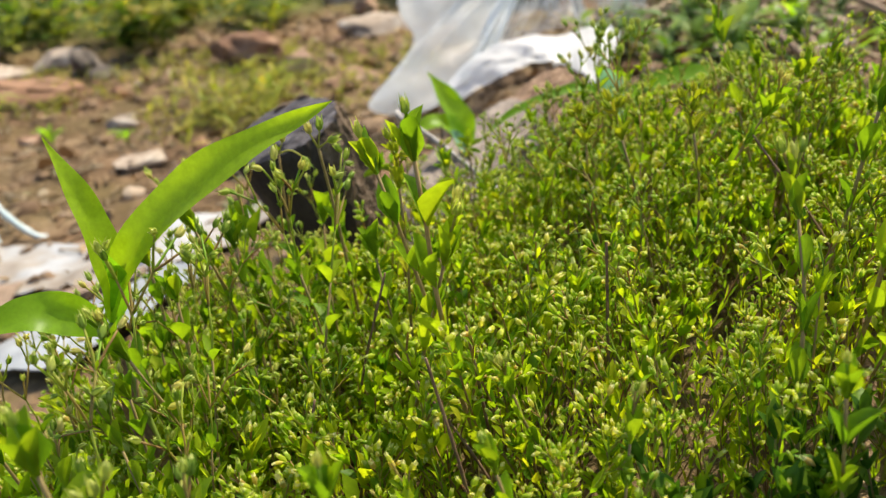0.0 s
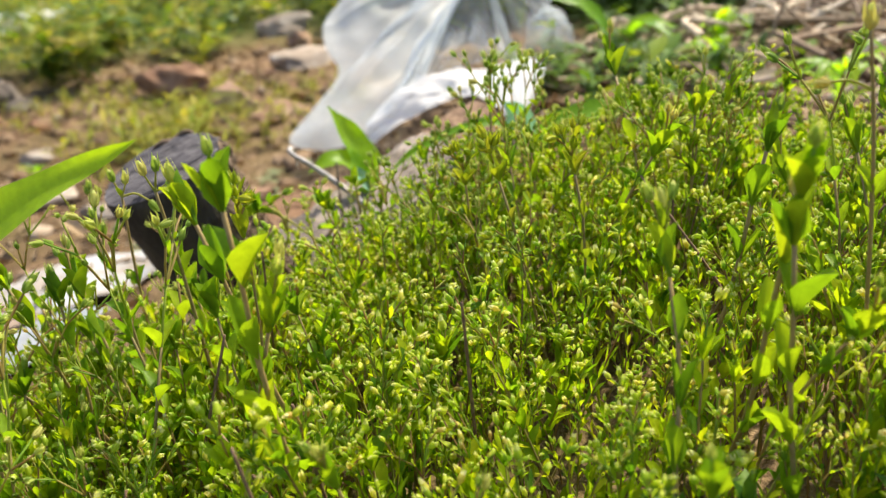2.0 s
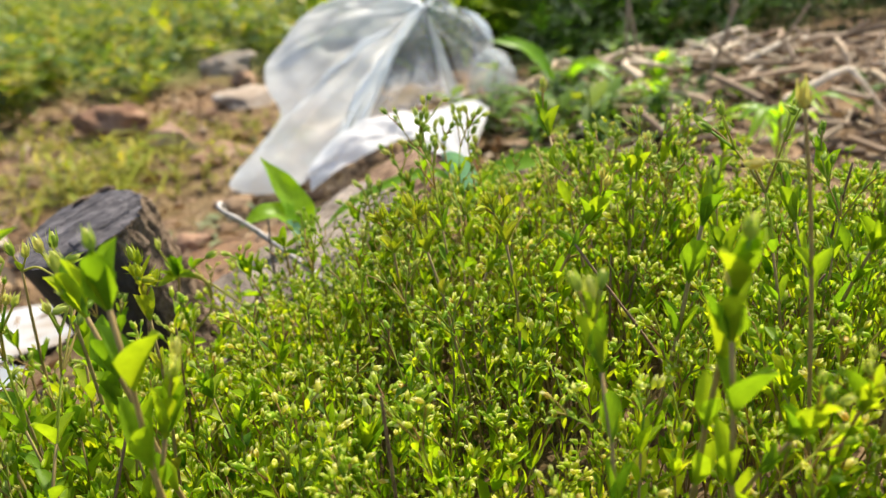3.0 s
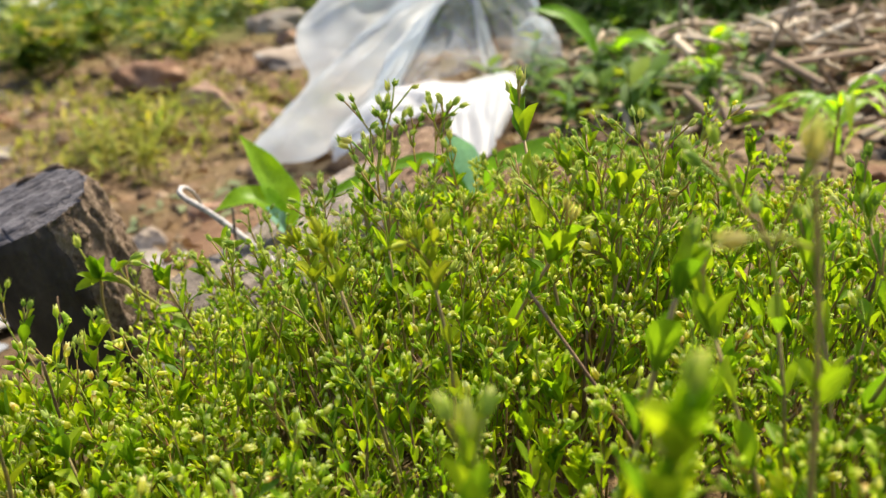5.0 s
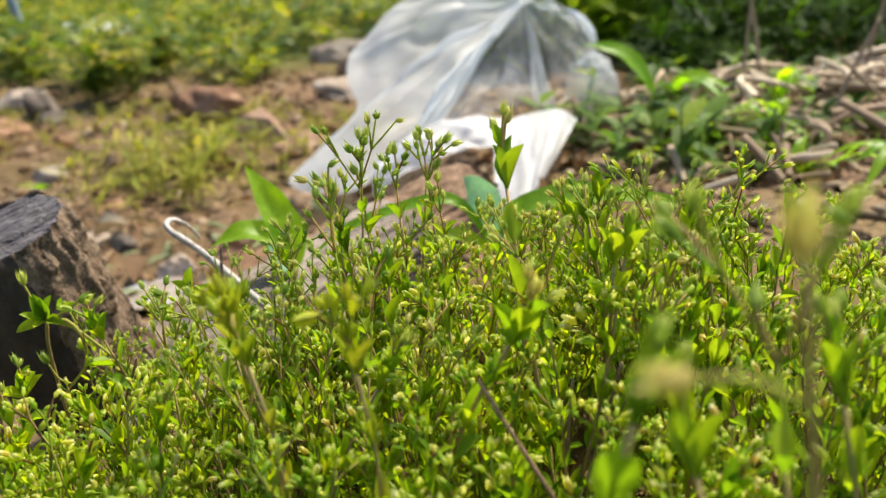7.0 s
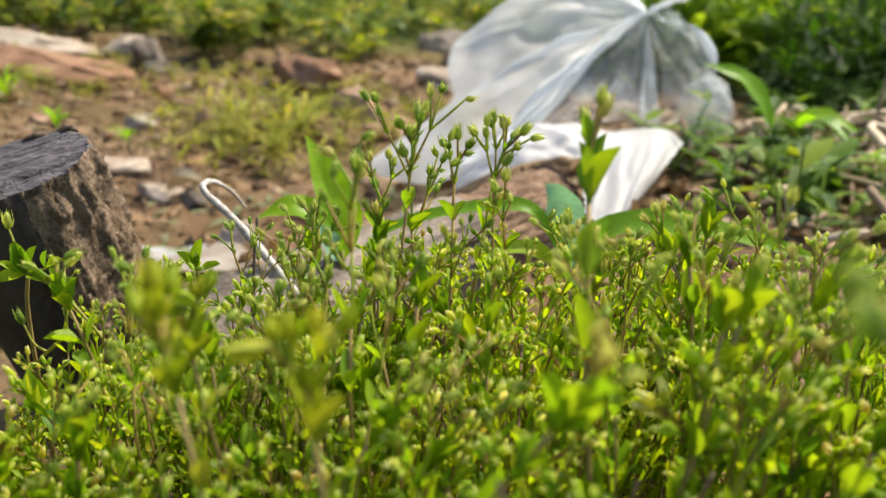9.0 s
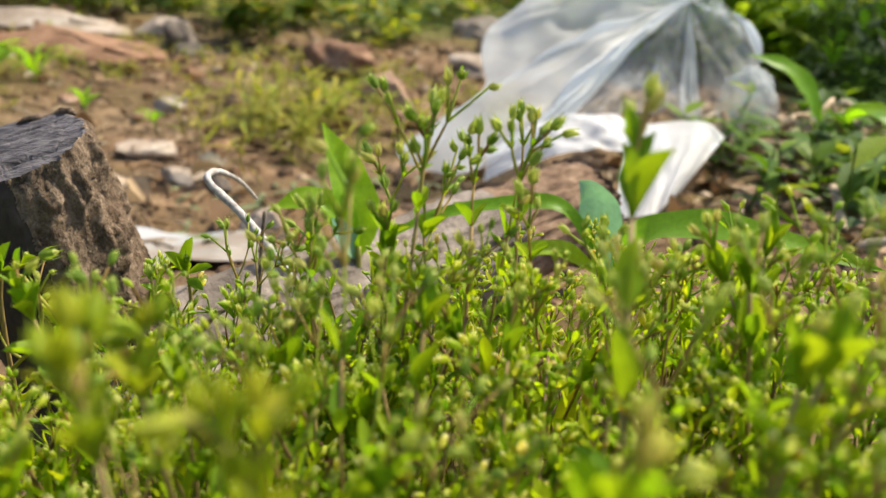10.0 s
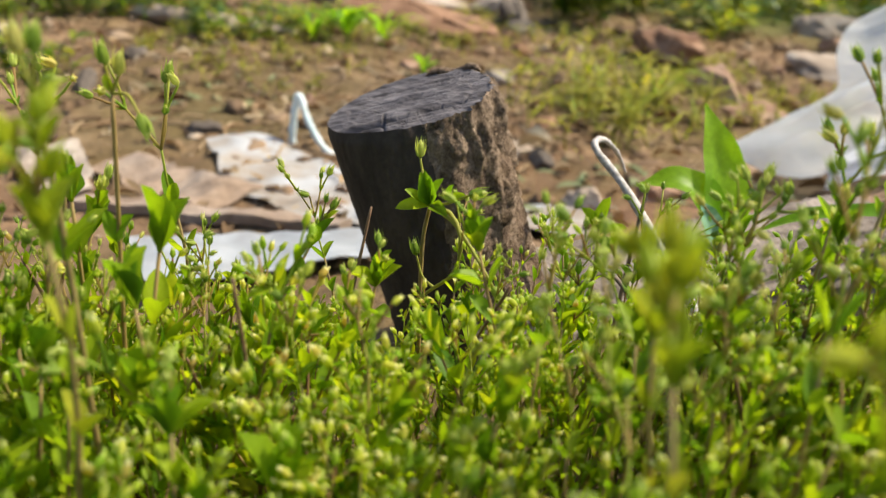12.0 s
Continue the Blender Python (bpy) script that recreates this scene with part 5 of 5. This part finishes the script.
BUD_MESH = to_mesh("seed_capsule", g1, [M_bud_piece, M_bud_tip])
YELLOW_BUD = to_mesh("seed_capsule", g1, [M_leaf_yellow, M_leaf_yellow])


def chickweed(g, label, *args, leaf_mesh=LEAF_MESH, **kw):
    """A chickweed plant with each leaf and capsule as a part; its height is that of its highest point."""
    stems, leaves, buds = chickweed_spec(g, *args, **kw)
    root = new("chickweed_plant")
    geo = Geo()
    for k, (pts, r0, r1) in enumerate(stems):
        geo.add(*tube(pts, np.linspace(r0, r1, len(pts)), 6 if k == 0 else 5), int(k == 0))
    part("stem", to_mesh("stem", geo, [M_stem, M_stem_brown]), root)
    for m, k in leaves:
        part("leaf", leaf_mesh[k], root, Matrix(m.tolist()))
    for (m,) in buds:
        part("seed_capsule", YELLOW_BUD if leaf_mesh is YELLOW_MESH else BUD_MESH, root, Matrix(m.tolist()))
    tip = max([S([m[i, 3] + m[i, 1] for i in range(3)]) for (m,) in buds], key=lambda p: p[2])
    tagged(root, label, "chickweed", "tall chickweed stems")
    return root, tip


hg = np.random.default_rng(21)
LEAFY, CYME, ROSETTE, BROAD, PALE, SPRAY = [], [], [], [], [], []
for k in range(2):
    PALE.append(chickweed(hg, "yellowing chickweed stem with pale leaves and capsules", 0.15, 0.0088, 2, 0.4, 0.0050, 0.4, top_leaves=1, rise=0.1, reach=0.05, nodes=6, bract=0.7, lift=1.12, leaf_mesh=YELLOW_MESH))
for k in range(2):
    BROAD.append(chickweed(hg, "leafy chickweed stem with broad upright leaves", 0.15, 0.017, 0, 0.3, 0.0045, 0.2, top_leaves=2, rise=0.15, reach=0.05, nodes=5, bract=0.5, lift=1.05))
for k in range(4):
    LEAFY.append(chickweed(hg, "tall chickweed stem with broad leaf pairs and few capsules", 0.15, 0.0125, 0 if k % 2 else 1, 0.35, 0.0048, 0.2, top_leaves=1, rise=0.08, reach=0.07, nodes=7, bract=0.7, lift=1.22))
for k in range(5):
    CYME.append(chickweed(hg, "tall chickweed stem with forking sprays of seed capsules", 0.15, 0.0105, 2, 0.42, 0.0050, 0.4, reach=0.14, nodes=6, bract=0.30))
for k in range(2):
    SPRAY.append(chickweed(np.random.default_rng(70 + k), "slender chickweed stem topped with a close spray of capsules", 0.15, 0.0085, 2, 0.42, 0.0049, 0.35, rise=0.2, reach=0.080, nodes=5, bract=0.35))
    ROSETTE.append(chickweed(hg, "chickweed stem ending in a whorl of leaves", 0.15, 0.0125, 1, 0.7, 0.0048, 0.5, top_leaves=3, reach=0.07, nodes=8))


def plant_to(kind, k, x, y, z, turn):
    """Set a copy of a plant so that its highest capsule comes to x, y, z."""
    root, tip = kind[k % len(kind)]
    foot_z = lay_z(x, y) - 0.004
    size = (z - foot_z) / tip[2]
    a = radians(turn)
    ox, oy = (tip[0] * math.cos(a) - tip[1] * math.sin(a)) * size, (tip[0] * math.sin(a) + tip[1] * math.cos(a)) * size
    m = pose(x - ox, y - oy, lay_z(x - ox, y - oy) - 0.004, 0, 0, turn) @ Matrix.Diagonal((size, size, size, 1))
    return copy_thing(root, m)


def sprig(label, stems, leaves, buds):
    """A chickweed plant of known form: bent stems, leaves from a point along a way, capsules along a way."""
    foot = S(stems[0][0][0])
    root = new("chickweed_plant")
    root.location = foot
    for k, (pts, r) in enumerate(stems):
        geo = Geo()
        line = curve_points(S(pts) - foot, 12)
        geo.add(*tube(line, np.linspace(r, r * 0.75, 12), 6))
        part("stem", to_mesh("stem", geo, [M_stem_brown if k == 0 else M_stem]), root)
    for k, (p, way, size) in enumerate(leaves):
        part("leaf", LEAF_MESH[k % 3], root, Matrix(frame_of(S(p) - foot, way, (-0.35 * way[0], -0.5, 0.8), size).tolist()))
    for p, way, size in buds:
        part("seed_capsule", BUD_MESH, root, Matrix(frame_of(S(p) - foot, way, (0.9, 0.4, 0.1), size).tolist()))
    return tagged(root, label, "chickweed", "tall chickweed stems")


node = (0.181, 0.572, 0.326)
sprig("chickweed stem with leaf star and arching stalks before the stump",
      [([(0.184, 0.575, lay_z(0.184, 0.575) - 0.004), (0.179, 0.573, 0.300), node], 0.0011),
       ([node, (0.176, 0.575, 0.335), (0.1725, 0.577, 0.343)], 0.0007),
       ([node, (0.190, 0.570, 0.330), (0.199, 0.568, 0.336)], 0.0007),
       ([node, (0.192, 0.569, 0.326), (0.1985, 0.566, 0.317), (0.197, 0.566, 0.303), (0.188, 0.568, 0.293), (0.180, 0.570, 0.284)], 0.0010),
       ([node, (0.194, 0.568, 0.323), (0.206, 0.565, 0.313), (0.2155, 0.562, 0.304)], 0.0008),
       ([(0.188, 0.568, 0.293), (0.182, 0.569, 0.296), (0.178, 0.570, 0.304)], 0.0006)],
      [(node, (-0.30, -0.2, 1.0), 0.015), (node, (-0.10, -0.3, 1.0), 0.016), (node, (0.15, -0.2, 1.0), 0.014), (node, (0.30, 0.1, 0.9), 0.013), (node, (-0.50, 0.2, 0.8), 0.012), (node, (-0.85, -0.2, 0.35), 0.012),
       (node, (-0.80, -0.4, -0.15), 0.014), (node, (0.75, -0.45, 0.05), 0.012), (node, (-0.2, -0.9, 0.0), 0.011), ((0.190, 0.570, 0.330), (0.2, -0.2, 1.0), 0.009), ((0.190, 0.570, 0.330), (0.8, -0.2, 0.5), 0.010), ((0.197, 0.566, 0.303), (0.5, -0.3, 0.9), 0.008)],
      [((0.1725, 0.577, 0.343), (-0.05, 0, 1.0), 0.0072), ((0.199, 0.568, 0.336), (0.9, 0, 0.35), 0.0078), ((0.2155, 0.562, 0.304), (0.9, -0.2, -0.45), 0.0080), ((0.178, 0.570, 0.304), (-0.3, 0, 1.0), 0.0068)])
sprig("slender chickweed stem with paired upright capsules and a nodding one",
      [([(0.118, 0.468, lay_z(0.118, 0.468) - 0.004), (0.121, 0.468, 0.330), (0.124, 0.466, 0.380)], 0.0009),
       ([(0.124, 0.466, 0.380), (0.122, 0.466, 0.388)], 0.0006), ([(0.124, 0.466, 0.380), (0.127, 0.466, 0.386)], 0.0006),
       ([(0.124, 0.466, 0.380), (0.131, 0.465, 0.381), (0.137, 0.463, 0.377)], 0.0006)],
      [((0.121, 0.468, 0.330), (-0.4, -0.1, 1.0), 0.012), ((0.121, 0.468, 0.330), (0.4, 0.1, 1.0), 0.012), ((0.119, 0.468, 0.300), (0.1, -0.5, 1.0), 0.013), ((0.119, 0.468, 0.300), (-0.1, 0.5, 1.0), 0.013), ((0.124, 0.466, 0.380), (-0.3, -0.2, 1.0), 0.006)],
      [((0.122, 0.466, 0.388), (-0.2, 0, 1.0), 0.0072), ((0.127, 0.466, 0.386), (0.15, 0, 1.0), 0.0072), ((0.137, 0.463, 0.377), (0.5, -0.1, -0.8), 0.0075)])
sprig("slender chickweed stem with three capsules at its tip",
      [([(0.158, 0.425, lay_z(0.158, 0.425) - 0.004), (0.152, 0.421, 0.350), (0.149, 0.418, 0.394)], 0.0010),
       ([(0.149, 0.418, 0.394), (0.146, 0.418, 0.402)], 0.0006), ([(0.149, 0.418, 0.394), (0.151, 0.418, 0.403)], 0.0006), ([(0.149, 0.418, 0.394), (0.154, 0.417, 0.397)], 0.0006)],
      [((0.152, 0.421, 0.350), (-0.5, -0.2, 1.0), 0.014), ((0.152, 0.421, 0.350), (0.5, 0.2, 1.0), 0.014), ((0.155, 0.423, 0.318), (0.1, -0.5, 1.0), 0.013), ((0.155, 0.423, 0.318), (-0.1, 0.5, 1.0), 0.013)],
      [((0.146, 0.418, 0.402), (-0.2, 0, 1.0), 0.0075), ((0.151, 0.418, 0.403), (0.1, 0, 1.0), 0.0075), ((0.154, 0.417, 0.397), (0.9, -0.1, 0.3), 0.0070)])
sprig("reddish chickweed stem with a swollen pale capsule",
      [([(0.405, 0.270, lay_z(0.405, 0.270) - 0.004), (0.398, 0.270, 0.400), (0.391, 0.269, 0.456)], 0.0008),
       ([(0.394, 0.2695, 0.436), (0.386, 0.270, 0.440), (0.380, 0.271, 0.440)], 0.0006)],
      [((0.398, 0.270, 0.400), (0.4, -0.3, 1.0), 0.012), ((0.398, 0.270, 0.400), (-0.4, 0.3, 1.0), 0.012)],
      [((0.391, 0.269, 0.455), (-0.1, 0, 1.0), 0.0080), ((0.380, 0.271, 0.440), (-1.0, 0, 0.1), 0.0066)])
sprig("small leafy chickweed sprout by the hooked twig",
      [([(0.249, 0.586, lay_z(0.249, 0.586) - 0.004), (0.248, 0.585, 0.310), (0.247, 0.584, 0.330)], 0.0009)],
      [((0.247, 0.584, 0.330), (0.15, 0.1, 1.0), 0.013), ((0.247, 0.584, 0.328), (-0.6, -0.2, 0.8), 0.012), ((0.247, 0.584, 0.328), (0.9, -0.2, 0.35), 0.013), ((0.247, 0.584, 0.326), (0.6, -0.4, -0.1), 0.010), ((0.247, 0.584, 0.328), (-0.2, -0.4, 0.9), 0.010)],
      [((0.247, 0.584, 0.332), (0.1, -0.3, 1.0), 0.0050)])
# bare brown stems among the green
sg = np.random.default_rng(44)
for k in range(40):
    x, y = (sg.uniform(0.05, 0.55), sg.uniform(0.20, 0.55)) if k < 22 else (sg.uniform(0.30, 0.44), sg.uniform(0.42, 0.58))
    z = lay_z(x, y) - 0.004
    h, lx, ly = sg.uniform(0.09, 0.135) * (1 if k < 22 else 0.72), *sg.normal(0, 0.02, 2)
    tagged(build_twig("dry_weed", [(x, y, z), (x + lx * 0.3, y + ly * 0.3, z + h * 0.5), (x + lx, y + ly, z + h)], 0.0010, 0.0006, M_brown_stem, "thin reddish-brown bare stem among the chickweed", 5), category="dry weed", group="brown stems among the chickweed")
# the stems that stand out above the carpet
plant_to(CYME, 0, 0.341, 0.557, 0.417, 20)
plant_to(CYME, 1, 0.366, 0.561, 0.412, 140)
plant_to(CYME, 3, 0.348, 0.570, 0.398, 80)
plant_to(LEAFY, 0, 0.391, 0.484, 0.427, 40)
plant_to(LEAFY, 1, 0.188, 0.295, 0.444, 100)
plant_to(LEAFY, 2, 0.205, 0.300, 0.420, 10)
plant_to(LEAFY, 3, 0.170, 0.330, 0.415, 200)
plant_to(CYME, 4, 0.200, 0.560, 0.335, 60)
plant_to(ROSETTE, 1, 0.225, 0.600, 0.318, 160)
plant_to(CYME, 1, 0.330, 0.494, 0.408, 310)
plant_to(LEAFY, 3, 0.393, 0.318, 0.428, 15)
plant_to(LEAFY, 1, 0.350, 0.240, 0.425, 75)
plant_to(LEAFY, 2, 0.317, 0.268, 0.428, 120)
plant_to(LEAFY, 3, 0.353, 0.234, 0.433, 300)
plant_to(LEAFY, 0, 0.382, 0.391, 0.412, 260)
plant_to(CYME, 0, 0.440, 0.470, 0.412, 190)
plant_to(LEAFY, 2, 0.459, 0.475, 0.404, 20)
plant_to(LEAFY, 1, 0.420, 0.440, 0.402, 330)
plant_to(LEAFY, 3, 0.441, 0.545, 0.392, 110)
plant_to(CYME, 4, 0.392, 0.470, 0.398, 45)
plant_to(LEAFY, 0, 0.105, 0.420, 0.375, 70)
plant_to(CYME, 1, 0.115, 0.400, 0.390, 5)
plant_to(CYME, 2, 0.090, 0.330, 0.390, 170)
plant_to(LEAFY, 2, 0.060, 0.300, 0.360, 240)
plant_to(CYME, 3, 0.075, 0.43, 0.360, 33)
for k, (x, y, z) in enumerate(((0.297, 0.408, 0.396), (0.334, 0.384, 0.410), (0.290, 0.432, 0.385), (0.187, 0.387, 0.408))):
    plant_to(PALE, k, x, y, z, 47 * k)
for kind, k, x, y, z, turn in (
        (CYME, 0, 0.067, 0.488, 0.379, 10), (CYME, 1, 0.082, 0.504, 0.379, 95), (LEAFY, 1, 0.090, 0.476, 0.357, 200), (LEAFY, 2, 0.088, 0.498, 0.346, 40), (BROAD, 0, 0.143, 0.465, 0.352, 120),
        (CYME, 2, 0.137, 0.569, 0.324, 300), (LEAFY, 0, 0.150, 0.545, 0.330, 15), (ROSETTE, 0, 0.300, 0.585, 0.352, 70),
        (CYME, 4, 0.048, 0.265, 0.384, 10), (LEAFY, 3, 0.064, 0.235, 0.384, 60), (LEAFY, 2, 0.084, 0.205, 0.380, 330), (LEAFY, 1, 0.064, 0.202, 0.390, 160), (CYME, 0, 0.090, 0.266, 0.358, 90),
        (LEAFY, 0, 0.102, 0.214, 0.367, 45), (LEAFY, 1, 0.146, 0.184, 0.381, 275), (CYME, 1, 0.082, 0.324, 0.415, 215), (CYME, 2, 0.129, 0.394, 0.408, 25), (CYME, 3, 0.164, 0.378, 0.417, 75),
        (LEAFY, 3, 0.193, 0.208, 0.362, 180), (LEAFY, 0, 0.251, 0.230, 0.362, 5), (LEAFY, 2, 0.209, 0.241, 0.362, 250), (LEAFY, 1, 0.301, 0.191, 0.378, 115),
        (LEAFY, 0, 0.491, 0.390, 0.414, 35), (CYME, 4, 0.426, 0.319, 0.446, 85), (CYME, 0, 0.475, 0.361, 0.409, 145),
        (LEAFY, 0, 0.404, 0.335, 0.406, 50), (LEAFY, 2, 0.436, 0.345, 0.410, 140)):
    plant_to(kind, k, x, y, z, turn)
for k in range(36):
    x, y = hg.uniform(-0.03, 0.12), hg.uniform(0.29, 0.46)
    plant_to((CYME, LEAFY, CYME)[k % 3], int(hg.integers(8)), x, y, hg.uniform(0.300, 0.335) + 0.25 * max(0, x), hg.uniform(0, 360))
for k, (x, y, z) in enumerate(((0.052, 0.369, 0.364), (0.057, 0.394, 0.367), (0.072, 0.380, 0.379), (0.078, 0.398, 0.378), (0.083, 0.400, 0.363), (0.077, 0.355, 0.369), (0.060, 0.351, 0.357), (0.017, 0.417, 0.318), (0.017, 0.371, 0.325), (0.010, 0.369, 0.334), (-0.013, 0.388, 0.329), (0.096, 0.417, 0.365), (0.025, 0.388, 0.337), (0.062, 0.362, 0.345))):
    plant_to((CYME, LEAFY)[k % 2], k, x, y, z, 77 * k)
for k in range(7):
    x, y = hg.uniform(0.34, 0.43), hg.uniform(0.16, 0.24)
    plant_to((LEAFY, BROAD)[k % 2], int(hg.integers(8)), x, y, hg.uniform(0.392, 0.418), hg.uniform(0, 360))
for k in range(34):
    x, y = hg.uniform(0.25, 0.47), hg.uniform(0.41, 0.55)
    plant_to((LEAFY, CYME, CYME)[k % 3], int(hg.integers(8)), x, y, lay_z(x, y) + hg.uniform(0.105, 0.135), hg.uniform(0, 360))
# the sprays of capsules that stand before the bag
for k, (x, y, z) in enumerate(((0.303, 0.560, 0.387), (0.341, 0.552, 0.416), (0.352, 0.560, 0.407), (0.362, 0.556, 0.410), (0.370, 0.550, 0.394), (0.327, 0.562, 0.394), (0.434, 0.552, 0.386), (0.441, 0.545, 0.382), (0.394, 0.555, 0.374), (0.416, 0.552, 0.372), (0.500, 0.540, 0.362), (0.468, 0.545, 0.364))):
    plant_to(SPRAY, k, x, y, z, 67 * k)
for k in range(11):
    x, y = hg.uniform(0.41, 0.52), hg.uniform(0.19, 0.34)
    plant_to((LEAFY, LEAFY, CYME)[k % 3], int(hg.integers(8)), x, y, hg.uniform(0.395, 0.435), hg.uniform(0, 360))
for k in range(144):
    while True:
        x, y = (hg.uniform(-0.02, 0.62), hg.uniform(0.10, 0.60)) if k < 100 else (hg.uniform(0.0, 0.20), hg.uniform(0.36, 0.53))
        if y < carpet_edge(x) - (0.01 if x < 0.34 else 0.11) and min((x - e[0]) ** 2 + (y - e[1]) ** 2 for _, e, _, _ in PATH) > 0.020:
            break
    z = lay_z(x, y) + hg.uniform(0.09, 0.125) * (1.0 if k >= 100 else 0.88 if x < 0.2 or 0.3 < y < 0.47 else 1)
    plant_to((LEAFY, CYME, LEAFY if k >= 100 else CYME, ROSETTE, BROAD if k >= 100 else CYME)[k % 5], int(hg.integers(8)), x, y, z, hg.uniform(0, 360))
for root, _ in LEAFY + CYME + ROSETTE + BROAD + PALE + SPRAY:
    for o in (*root.children_recursive, root):
        bpy.data.objects.remove(o)
